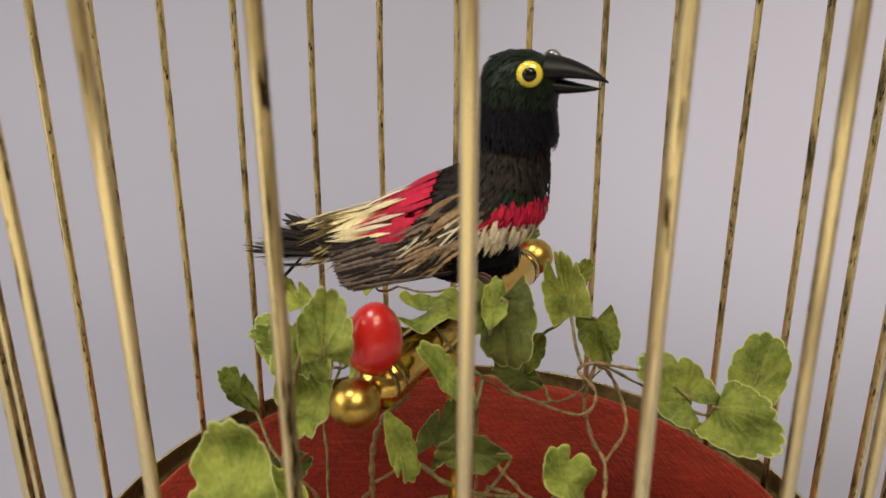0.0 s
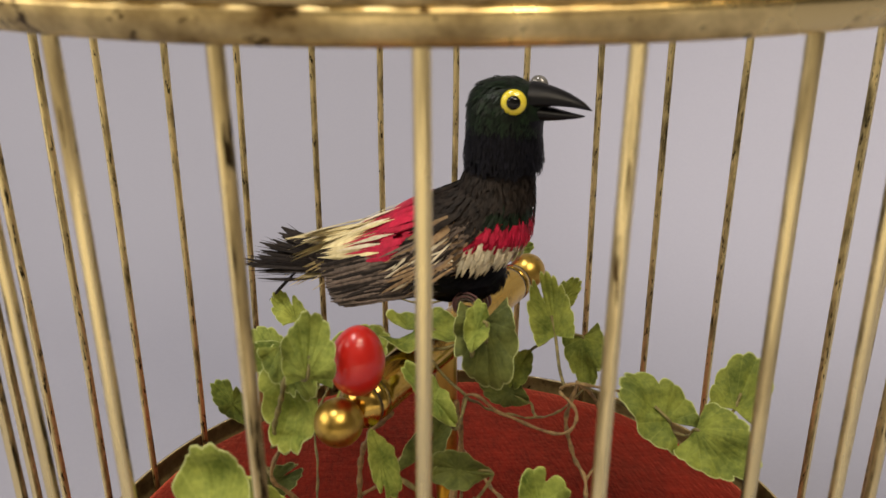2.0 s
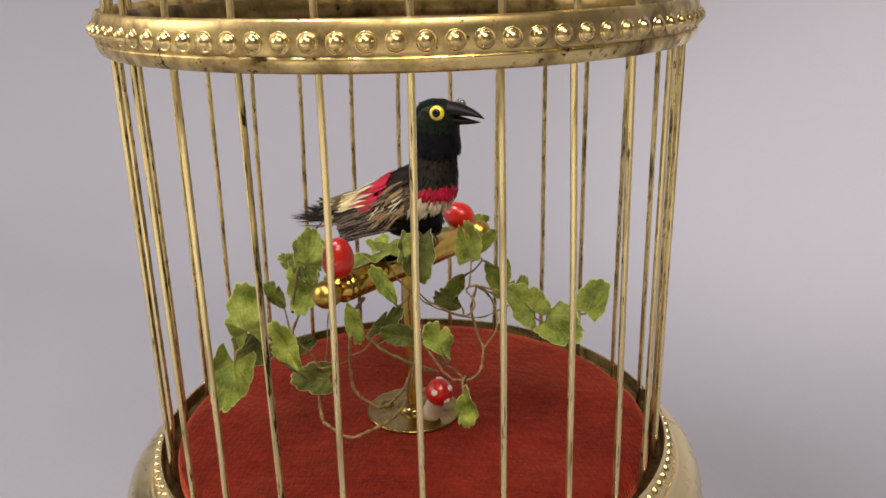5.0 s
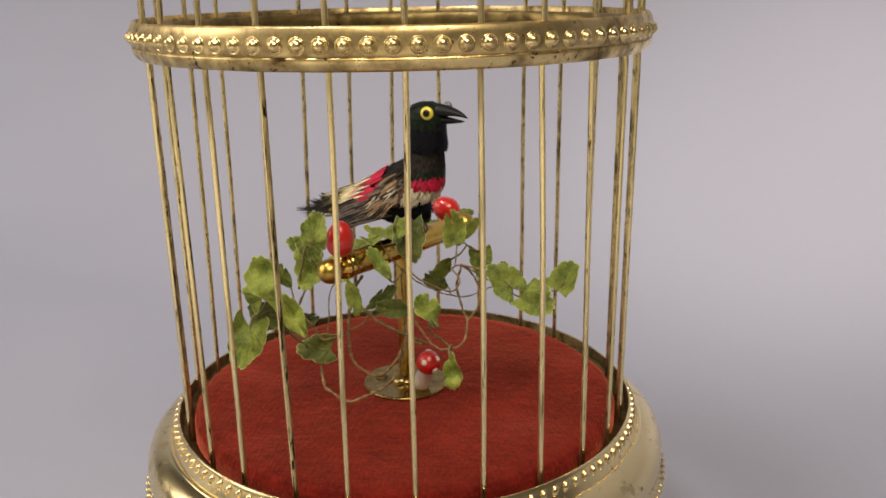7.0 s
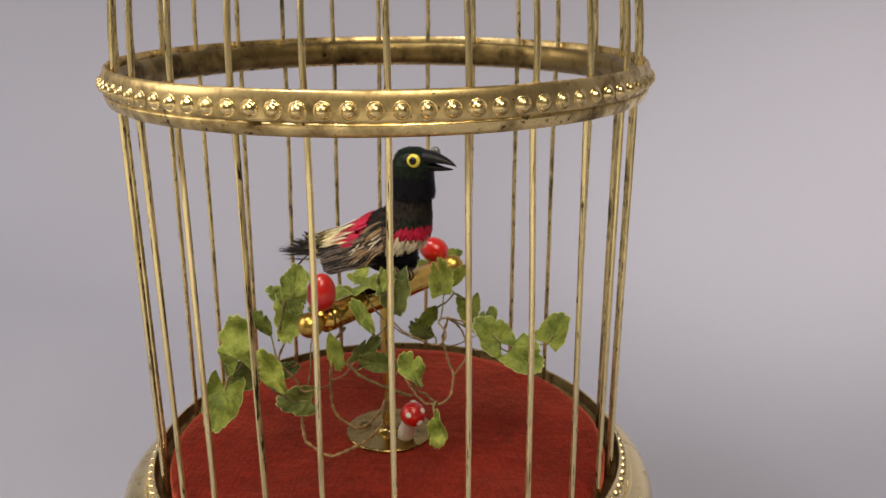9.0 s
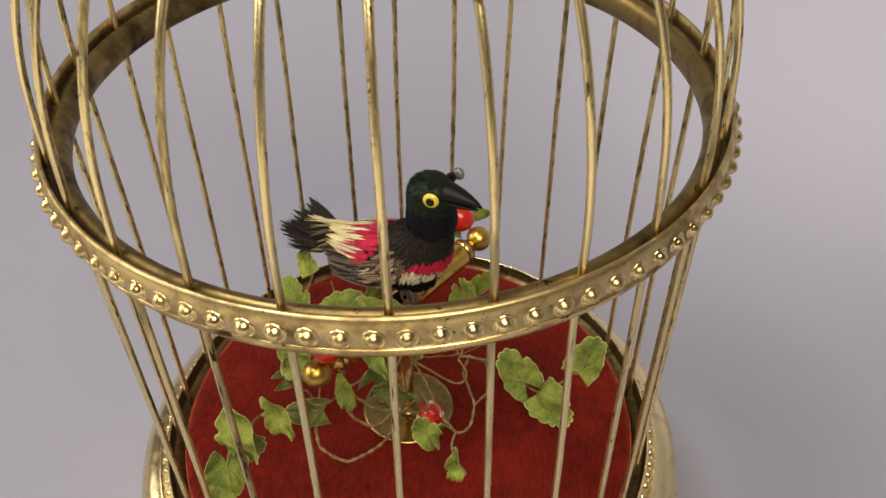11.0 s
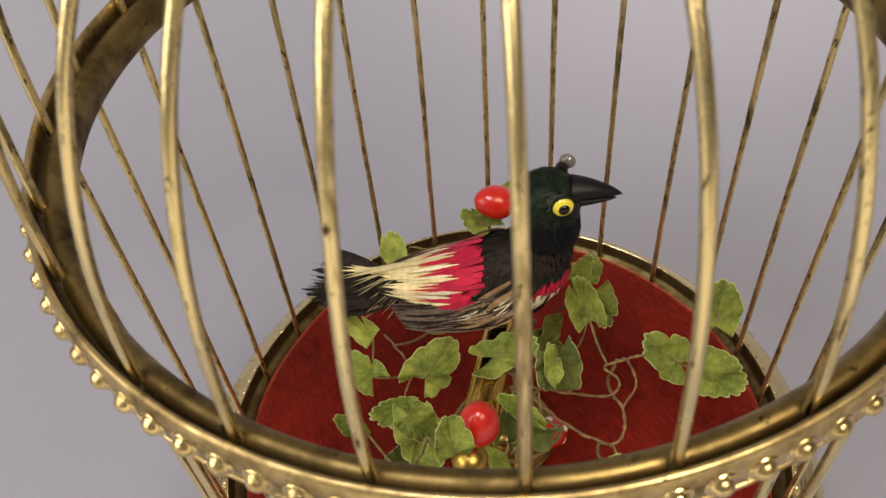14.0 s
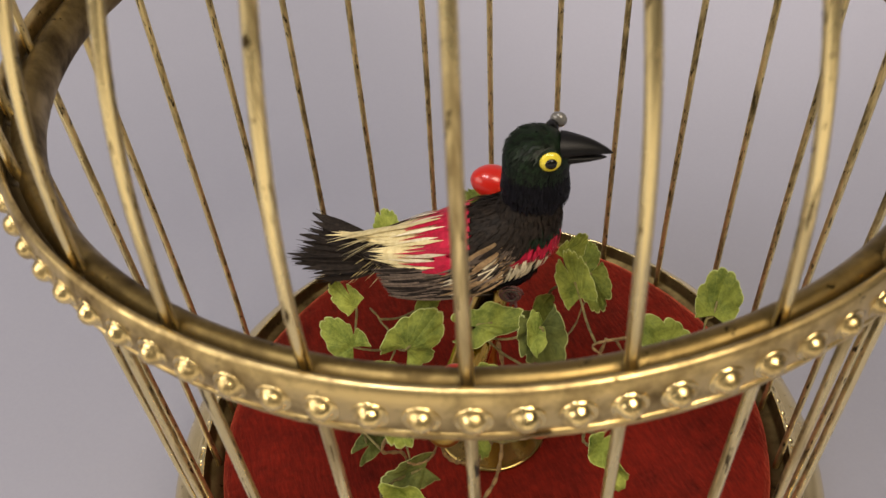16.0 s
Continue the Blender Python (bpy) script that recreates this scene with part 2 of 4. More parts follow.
def box(name, lo, hi, mat, label, category):
    vs = [(x, y, z) for x in (lo[0], hi[0]) for y in (lo[1], hi[1]) for z in (lo[2], hi[2])]
    fs = [(0, 1, 3, 2), (4, 6, 7, 5), (0, 4, 5, 1), (2, 3, 7, 6), (0, 2, 6, 4), (1, 5, 7, 3)]
    ob = new(name, mesh_of(name, vs, fs, [mat], smooth=False))
    return tagged(ob, label, category, kind="structure")


WALL = plain("wall_paint", (0.36, 0.35, 0.33), 0.85, 0.92, 6)
CEIL = plain("ceiling_paint", (0.30, 0.29, 0.27), 0.9, 0.95, 6)
DARK_WALL = plain("dark_wall_paint", (0.07, 0.065, 0.065), 0.85, 0.92, 6)
# invented pale colour: the unseen table front acts as reflector for the bars
TABLE_TOP = plain("table_white_bounce", (0.74, 0.71, 0.65), 0.6, 0.92, 12)
WOOD = plain("floor_wood", (0.22, 0.14, 0.08), 0.6, 0.6, 20)
box("table", (-3.0, -1.33, TABLE - 0.04), (3.0, 1.75, TABLE - 0.003), TABLE_TOP, "plain unseen table under grey paper, off-white to bounce light", "table")
box("floor", (-3.1, -2, -0.85), (3.1, 2, -0.80), WOOD, "plain brown wooden floor", "floor")
box("ceiling", (-3.1, -2, 1.9), (3.1, 2, 1.95), CEIL, "plain grey painted ceiling", "ceiling")
box("wall_north", (-3.1, 2, -0.8), (3.1, 2.1, 1.9), DARK_WALL, "plain dark grey painted wall", "wall")
box("wall_south", (-3.1, -2.1, -0.8), (3.1, -2, 1.9), WALL, "plain light grey painted wall", "wall")
box("wall_east", (3.1, -2, -0.8), (3.2, 2, 1.9), WALL, "plain light grey painted wall", "wall")
box("wall_west", (-3.2, -2, -0.8), (-3.1, 2, 1.9), WALL, "plain light grey painted wall", "wall")

# ---- the cage ----
BARS, PHASE = 26, 3.150
R_FOOT, R_RING, Z_RING = 0.0669, 0.0678, 0.1048
# the dome's outline as (r, z)
DOME = [(0.0684, 0.1130), (0.0681, 0.1220), (0.0670, 0.1330), (0.0643, 0.1450), (0.0594, 0.1570), (0.0502, 0.1690), (0.0347, 0.1810), (0.0180, 0.1882), (0.0040, 0.1905)]
# degrees by which each bar stands off its even place, at the foot, at the hoop and at the dome's top
FOOT_OFF = (0.96, -0.78, -0.24, 0.60, 1.15, 1.16, 0.30, 0.30, -1.83, -2.34, -1.36, -0.56, -0.87, 0.71, 0.65, 0.96, 0.37, 1.69, 1.74, 1.15, 0.54, -0.41, -2.97, -2.33, 1.23, 0.24)
HOOP_OFF = (0.52, 0.14, 0.16, 0.07, -0.81, -0.84, 0.30, 0.30, -0.62, -1.32, -1.55, -0.36, -0.75, -0.63, -0.76, -0.44, -1.18, -0.44, -0.65, -0.55, -1.78, -1.33, -3.40, 1.28, 0.79, 0.61)
DOME_OFF = (-0.11, -0.11, -0.37, -0.36, 1.19, 0.00, 0.00, 0.00, 0.00, 0.00, 0.00, 0.00, 0.00, 0.00, 0.00, 0.00, 0.00, 0.00, 0.00, 0.00, 0.00, 0.00, 0.00, 4.65, 1.24, -0.28)

cage = tagged(empty("birdcage", (0, 0, TABLE)), "round gilt brass bird cage with beaded hoop and tarnished wire bars", "bird cage")


def cage_part(name, data, mats, label="", smooth=True):
    vs, fs = data
    vs = [(x, y, z - TABLE) for x, y, z in vs]
    return part_me(name, mesh_of(name, vs, fs, mats, smooth=smooth), cage, label)


# base: foot, drum, rounded shoulder, collar, ledge for the bars
base_profile = [(0.0, -0.052), (0.070, -0.052), (0.0745, -0.056), (0.082, -0.056), (0.083, -0.053), (0.0815, -0.050), (0.0797, -0.048)] + \
    [(0.0797, -0.0225), (0.0806, -0.0218), (0.0806, -0.0205), (0.0799, -0.0198)] + arc(0.0715, -0.0150, 0.0085, 0.0088, -15, 88, 12) + [(0.0714, -0.0056)]
cage_part("base_drum", lathe(base_profile, 128), [BASE_BRASS], "smooth pale brass drum base with a rounded shoulder")
collar_profile = [(0.0724, -0.0066), (0.0720, -0.0056), (0.0716, -0.0048), (0.0704, -0.0018), (0.0701, -0.0008), (0.0698, -0.0005), (0.0695, -0.0007)]
cage_part("base_collar", lathe(collar_profile, 128), [BASE_BRASS], "embossed brass collar round the cage floor")
cage_part("floor_rim", lathe([(0.0695, -0.0007), (0.0692, -0.0014), (0.0691, -0.0040), (0.0685, -0.0046), (0.0659, -0.0048), (0.0656, -0.0060), (0.0655, -0.0110)], 128), [DARK_BRASS], "dark tarnished channel inside the collar")
cage_part("collar_moulding", lathe(arc(0.0726, -0.0071, 0.0011, 0.0010, 0, 345, 16), 128, True, 0.0001), [BASE_BRASS], "rounded brass moulding under the collar")

# hoop: an outer band widest at its studs, tapering to a thin lower edge, with a half-round roll inside and a dark groove between
band = [(0.0697, 0.1139), (0.0702, 0.1140), (0.0706, 0.1134), (0.0709, 0.1122), (0.0710, 0.1108), (0.0710, 0.1084), (0.0708, 0.1074), (0.0702, 0.1071), (0.0700, 0.1090), (0.0699, 0.1115)]
lip = [(0.0709, 0.1075), (0.0710, 0.1068), (0.0705, 0.1056), (0.0699, 0.1047), (0.0694, 0.1044), (0.0690, 0.1046), (0.0692, 0.1056), (0.0700, 0.1072)]
cage_part("hoop_band", lathe(band, 200, True, 0.00011), [RING_BRASS], "polished brass band of the hoop")
# near-black ring paints the depth shade of the gap
cage_part("hoop_groove", lathe([(0.0674, 0.1106), (0.0700, 0.1106), (0.0700, 0.1054), (0.0674, 0.1054)], 160, True), [BLACK_GROOVE], "groove behind the hoop band with its shade painted dark")
cage_part("hoop_lip", lathe(lip, 200, True, 0.00016), [LIP_BRASS], "tarnished rounded lower lip of the hoop")
# the roll's dimness is put into its brass colour
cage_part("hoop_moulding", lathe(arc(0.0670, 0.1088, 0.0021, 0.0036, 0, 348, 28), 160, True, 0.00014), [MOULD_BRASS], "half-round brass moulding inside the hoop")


def bar_points(k):
    a0, a1 = (radians(PHASE + k * 360 / BARS + off[k]) for off in (FOOT_OFF, HOOP_OFF))
    rng = random.Random(100 + k)
    w1, w2, ph = rng.uniform(-0.00035, 0.00035), rng.uniform(-0.0003, 0.0003), rng.uniform(0, 6.28)
    pr = []
    for i in range(15):
        t = i / 14
        pr.append((R_FOOT + (R_RING - R_FOOT) * t, -0.0046 + (Z_RING + 0.0046) * t, math.sin(t * math.pi) * (w1 + w2 * math.sin(5 * t + ph))))
    for i, p in enumerate(smooth_path([(r, 0.0, z) for r, z in DOME], 5)):
        pr.append((p.x, p.z, w2 * math.sin(i * 0.28) * 0.7))
    pts = []
    for r, z, s in pr:
        a = a0 + (a1 - a0) * min(1, z / Z_RING) + radians(DOME_OFF[k]) * min(1, max(0, (z - 0.113) / 0.08))
        pts.append((r * math.sin(a) + s * math.cos(a), -r * math.cos(a) + s * math.sin(a), z))
    return pts


for k in range(BARS):
    path = bar_points(k)
    a = radians(PHASE + k * 360 / BARS)
    vs, fs = tube(path, 0.00072, 12, None, (math.cos(a), math.sin(a), 0.0))
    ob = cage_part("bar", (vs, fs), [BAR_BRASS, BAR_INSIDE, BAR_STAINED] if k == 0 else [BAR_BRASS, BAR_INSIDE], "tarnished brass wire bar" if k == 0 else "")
    # inward faces take the brass with shade put into its colour
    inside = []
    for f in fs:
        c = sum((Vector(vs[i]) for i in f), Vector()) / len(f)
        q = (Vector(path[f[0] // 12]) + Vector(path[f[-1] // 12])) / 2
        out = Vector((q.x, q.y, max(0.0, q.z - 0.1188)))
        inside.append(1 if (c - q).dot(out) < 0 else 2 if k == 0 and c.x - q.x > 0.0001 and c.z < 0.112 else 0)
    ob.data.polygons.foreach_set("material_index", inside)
SOCKET = plain("socket_dark", (0.035, 0.025, 0.014), 0.6)
for k in range(BARS):
    a = radians(PHASE + k * 360 / BARS + HOOP_OFF[k])
    q = Matrix.Rotation(a, 4, "Z")
    vs, fs = lathe([(0.0, 0.0002), (0.0008, 0.0002), (0.0011, 0.0), (0.0012, -0.0008)], 12)
    cage_part("bar_socket", ([tuple(q @ Vector((x, 1.15 * y - 0.0684, z + 0.1108))) for x, y, z in vs], fs), [SOCKET], "dark pit where the bar enters the hoop" if k == 0 else "")
cage_part("top_cap", lathe([(0.0, 0.1920), (0.003, 0.1920), (0.0065, 0.1905), (0.0078, 0.1885), (0.0070, 0.1870), (0.0, 0.1865)], 32), [RING_BRASS], "small round brass cap where the bars meet")


# embossed studs on the hoop, each in a raised ring
def stud_mesh(name, r, h, ring, mat, stretch=1.0, seg=14):
    prof = [(0, h), (0.35 * r, 0.94 * h), (0.65 * r, 0.74 * h), (0.88 * r, 0.40 * h), (r, 0.0)]
    if ring:
        prof += [(1.08 * r, -0.01 * h), (1.18 * r, 0.10 * h), (1.28 * r, 0.05 * h), (1.33 * r, -0.25 * h)]
    else:
        prof += [(r, -0.3 * h)]
    vs, fs = [(0, 0, h)], []
    n = len(prof) - 1
    for p, z in prof[1:]:
        for i in range(seg):
            a = 2 * math.pi * i / seg
            vs.append((p * math.cos(a), stretch * p * math.sin(a), z))
    for i in range(seg):
        l = (i + 1) % seg
        fs.append((0, 1 + i, 1 + l))
        for j in range(n - 1):
            q = 1 + j * seg
            fs.append((q + i, q + seg + i, q + seg + l, q + l))
    return mesh_of(name, vs, fs, [mat])


def studs(me, name, count, r, z, lean, phase=0.0, label=""):
    for k in range(count):
        a = 2 * math.pi * (k + phase) / count
        ob = part_me(name, me, cage, label if k == 0 else "")
        out = Matrix.Rotation(a, 4, "Z") @ Matrix.Translation((0, -r, z - TABLE)) @ Matrix.Rotation(radians(90 - lean), 4, "X")
        ob.matrix_local = out @ Matrix.Rotation(0.9 * k if lean == 0 else radians(-22), 4, "Z")


studs(stud_mesh("hoop_stud", 0.00155, 0.00130, True, STUD_BRASS), "hoop_stud", 87, 0.07105, 0.1099, 0, 0.0, "domed brass stud in a raised ring")
studs(stud_mesh("collar_stud", 0.00092, 0.0008, False, BASE_BRASS, 1.75, 12), "collar_stud", 118, 0.0709, -0.0030, 20, 0.0, "small slanted oval brass stud")
studs(stud_mesh("base_bead", 0.0010, 0.0009, False, BASE_BRASS, 1.0, 10), "base_bead", 140, 0.0805, -0.0212, 8, 0.5, "small round brass bead")

# ---- cushion ----


def cushion():
    prof = [(0.0, 0.0003), (0.015, 0.0003), (0.03, 0.0001), (0.045, -0.0001), (0.056, -0.0001), (0.0605, -0.0001), (0.0635, -0.0005), (0.0649, -0.0016), (0.0654, -0.0034), (0.0654, -0.011), (0.0, -0.011)]
    dense = []
    for (r0, z0), (r1, z1) in zip(prof[:-1], prof[1:]):
        for i in range(4):
            dense.append((r0 + (r1 - r0) * i / 4, z0 + (z1 - z0) * i / 4))
    dense.append(prof[-1])
    vs, fs = lathe(dense, 110)
    vs = [(x, y, z + 0.0008 * noise.noise((x * 55, y * 55, 1.3)) + 0.00022 * noise.noise((x * 260, y * 260, 4.1)) if z > -0.0105 else z) for x, y, z in vs]
    ob = new("floor_cushion", mesh_of("floor_cushion", vs, fs, [FELT]))
    tagged(ob, "deep red velvet cushion covering the cage floor", "cushion")
    return ob


cushion()

# ---- perch stand ----
stand = tagged(empty("perch_stand", (0, 0, 0.0003)), "gilt brass perch on a round plate and post", "perch")
F0 = 0.0003


def stand_part(name, data, mats, label=""):
    vs, fs = data
    vs = [(v[0], v[1], v[2] - F0) for v in vs]
    return part_me(name, mesh_of(name, vs, fs, mats), stand, label)


stand_part("plate", lathe([(0, F0 + 0.0012), (0.0050, F0 + 0.0012), (0.0110, F0 + 0.0008), (0.0124, F0 + 0.0011), (0.0131, F0 + 0.0010), (0.0133, F0 + 0.0004), (0.0130, F0)], 64), [PLATE_BRASS], "round flat brass plate")
stand_part("boss", lathe([(0.0046, F0 + 0.0010), (0.0046, F0 + 0.0020), (0.0036, F0 + 0.0028), (0.0020, F0 + 0.0032), (0.0, F0 + 0.0032)], 32), [PLATE_BRASS])
stand_part("post", tube([(0, 0, F0 + 0.001), (0, 0, 0.02), (0, 0, 0.04), (0, 0, 0.0480)], 0.00190, 20), [POST_BRASS])
screw = lathe([(0, 0.0009), (0.0013, 0.0008), (0.0018, 0.0004), (0.0019, 0)], 20)
stand_part("screw", ([(x - 0.0078, y - 0.0015, z + F0 + 0.0010) for x, y, z in screw[0]], screw[1]), [DARK_BRASS], "dark screw head in the plate")

P_FRONT, P_BACK = Vector((-0.0054, -0.0312, 0.0464)), Vector((0.0067, 0.0308, 0.0458))


def along_perch(profile, name, mat, label="", seg=28):
    """Turns (radius, distance from the front ball) about the perch's axis."""
    axis = (P_BACK - P_FRONT).normalized()
    q = axis.to_track_quat("Z", "Y").to_matrix()
    vs, fs = lathe(profile, seg)
    vs = [tuple(q @ Vector(v) + P_FRONT) for v in vs]
    return stand_part(name, (vs, fs), [mat], label)


LEN = (P_BACK - P_FRONT).length
along_perch([(0.0, 0.0036), (0.0020, 0.0038), (0.0026, 0.0046), (0.0036, 0.0050), (0.0036, 0.0056), (0.0029, 0.0059), (0.0029, 0.0063), (0.0036, 0.0066), (0.0037, 0.0078), (0.0031, 0.0081), (0.0036, 0.0086), (0.0036, 0.0090), (0.0036, 0.0100), (0.0036, LEN / 2), (0.0036, LEN - 0.0100), (0.0036, LEN - 0.0090), (0.0036, LEN - 0.0086),
             (0.0026, LEN - 0.0081), (0.0036, LEN - 0.0078), (0.0036, LEN - 0.0066), (0.0024, LEN - 0.0062), (0.0020, LEN - 0.0036), (0.0, LEN - 0.0034)], "perch_rod", PERCH_BRASS, "turned gilt brass perch rod")
for end, at in (("front", 0.0), ("back", LEN)):
    along_perch([(0.0, at - 0.00350)] + [(0.00350 * math.sin(radians(a)), at - 0.00350 * math.cos(radians(a))) for a in range(12, 169, 12)] + [(0.0, at + 0.00350)], "end_ball", POST_BRASS, "gilt brass ball")
for at in (0.0061, 0.0081, LEN - 0.0061, LEN - 0.0081):
    along_perch([(0.0033, at - 0.00025), (0.00355, at), (0.0033, at + 0.00025)], "groove_line", BLACK_GROOVE, "dark turned groove")

# ---- vine with leaves and berries ----
vine = tagged(empty("vine", (0, 0, F0)), "artificial vine with scalloped green cloth leaves on twisted wire stems", "artificial plant")


def vine_part(name, data, mats, label=""):
    vs, fs = data
    vs = [(v[0], v[1], v[2] - F0) for v in vs]
    return part_me(name, mesh_of(name, vs, fs, mats), vine, label)


WIRES = []


def stem(nodes, r=0.00042, mat=None, seed=0):
    pts = smooth_path(nodes, 10)
    r *= 0.62
    pts = [p + 0.00045 * Vector((noise.noise((p.x * 420, seed, 0)), noise.noise((p.y * 500, seed, 3)), noise.noise((p.z * 500, seed, 7)))) for p in pts]
    WIRES.extend(pts)
    radii = [r * (1 + 0.25 * math.sin(i * 1.3 + seed)) for i in range(len(pts))]
    vine_part("stem", tube(pts, r, 7, radii), [mat or STEM])


nP = (0.0025, -0.0045, 0.0)
nA = (0.0241, -0.0085, 0.0455)
nR = (0.0400, -0.0040, 0.0365)
nC = (0.0080, -0.0140, 0.0430)
nD = (0.0060, -0.0110, 0.0290)
nE = (0.0245, -0.0170, 0.0240)
nL = (-0.0150, -0.0250, 0.0470)
nM = (-0.0190, -0.0280, 0.0320)
nN = (-0.0105, -0.0510, 0.0450)
nO = (-0.0150, -0.0230, 0.0160)
nS = (-0.0020, -0.0200, 0.0420)
nB = (-0.0150, 0.0300, 0.0360)
nF = (0.0010, 0.0370, 0.0420)
nQ = (-0.0190, -0.0060, 0.0365)

stem([nP, (0.004, -0.010, 0.012), (0.006, -0.011, 0.022), nD, nC, (0.014, -0.013, 0.0405), (0.0225, -0.0125, 0.0385), (0.0245, -0.011, 0.0415), (0.0215, -0.009, 0.044), nA, (0.030, -0.006, 0.0435)], 0.00042, STEM_RED, 1)
stem([nA, (0.032, -0.003, 0.039), nR, (0.044, 0.000, 0.036), (0.046, 0.006, 0.036)], 0.00036, STEM, 2)
stem([(0.0030, -0.0012, 0.0250), (0.0060, -0.0020, 0.0215), (0.0097, -0.0040, 0.0193), (0.0165, -0.0095, 0.0190), (0.0236, -0.0148, 0.0217), (0.0268, -0.0132, 0.0244), (0.0264, -0.0100, 0.0289), (0.0238, -0.0080, 0.0324), (0.0225, -0.0090, 0.0390), nA], 0.00055, STEM_RED, 3)
stem([(0.0236, -0.0148, 0.0217), nE, (0.0255, -0.0205, 0.0235), (0.0262, -0.0212, 0.0215)], 0.00040, STEM, 4)
stem([(0.0025, -0.0021, 0.0218), (0.0023, -0.0056, 0.0147), (0.0009, -0.0108, 0.0105), (-0.0015, -0.0154, 0.0091), (-0.0056, -0.0175, 0.0114), (-0.0083, -0.0178, 0.0149), (-0.0093, -0.0172, 0.0218), (-0.0092, -0.0165, 0.0290), (-0.0060, -0.0190, 0.0370), nS], 0.00072, STEM_RED, 5)
stem([(0.0022, -0.0010, 0.0340), (0.0032, -0.0017, 0.0260), (0.0029, -0.0041, 0.0174), (0.0029, -0.0075, 0.0114), (0.0033, -0.0129, 0.0082), (0.0022, -0.0191, 0.0070), (-0.0008, -0.0240, 0.0060), (-0.0047, -0.0272, 0.0052), (-0.0110, -0.0282, 0.0090), (-0.0140, -0.0255, 0.0120), nO], 0.00072, STEM_RED, 6)
stem([nO, (-0.0165, -0.0235, 0.024), nM, (-0.0165, -0.0265, 0.040), nL, (-0.0150, -0.0245, 0.052)], 0.00055, STEM_RED, 15)
stem([nO, (-0.0185, -0.033, 0.026), (-0.016, -0.042, 0.036), nN], 0.00050, STEM, 16)
stem([(-0.0091, -0.0171, 0.0228), (-0.0062, -0.0145, 0.0248), (-0.0028, -0.0116, 0.0287), nD], 0.00045, STEM_RED, 7)
stem([(-0.0149, -0.0257, 0.0244), (-0.0134, -0.0249, 0.0224), (-0.0104, -0.0234, 0.0228), (-0.0093, -0.0172, 0.0218)], 0.00045, STEM_RED, 17)
stem([nO, (-0.018, -0.015, 0.022), (-0.021, -0.009, 0.030), nQ], 0.00034, STEM, 8)
stem([nQ, (-0.022, 0.000, 0.036), (-0.026, 0.004, 0.0375)], 0.00034, STEM, 9)
stem([(0.004, 0.027, 0.044), (-0.004, 0.030, 0.040), nB, (-0.022, 0.031, 0.036)], 0.00034, STEM, 10)
stem([P_BACK, nF, (-0.001, 0.037, 0.044)], 0.00036, STEM, 11)
stem([(-0.0010, -0.0262, 0.0372), (0.0042, -0.0238, 0.0310), (0.0090, -0.0190, 0.0262), (0.0128, -0.0125, 0.0215), (0.0110, -0.0072, 0.0182), (0.0065, -0.0048, 0.0170)], 0.00060, STEM, 31)
stem([(0.0222, -0.0262, 0.0345), (0.0205, -0.0215, 0.0292), (0.0212, -0.0162, 0.0248), (0.0236, -0.0148, 0.0217)], 0.00050, STEM, 32)
stem([(0.0264, -0.0100, 0.0289), (0.0290, -0.0072, 0.0345), (0.0268, -0.0050, 0.0402), nA], 0.00045, STEM_RED, 33)
stem([(-0.0165, -0.0310, 0.0395), (-0.0160, -0.0305, 0.0440), (-0.0142, -0.0312, 0.0490), (-0.0128, -0.0305, 0.0535)], 0.00062, STEM, 34)
stem([nC, (0.012, -0.006, 0.036), (0.018, 0.006, 0.030), (0.022, 0.018, 0.030)], 0.00032, STEM, 12)


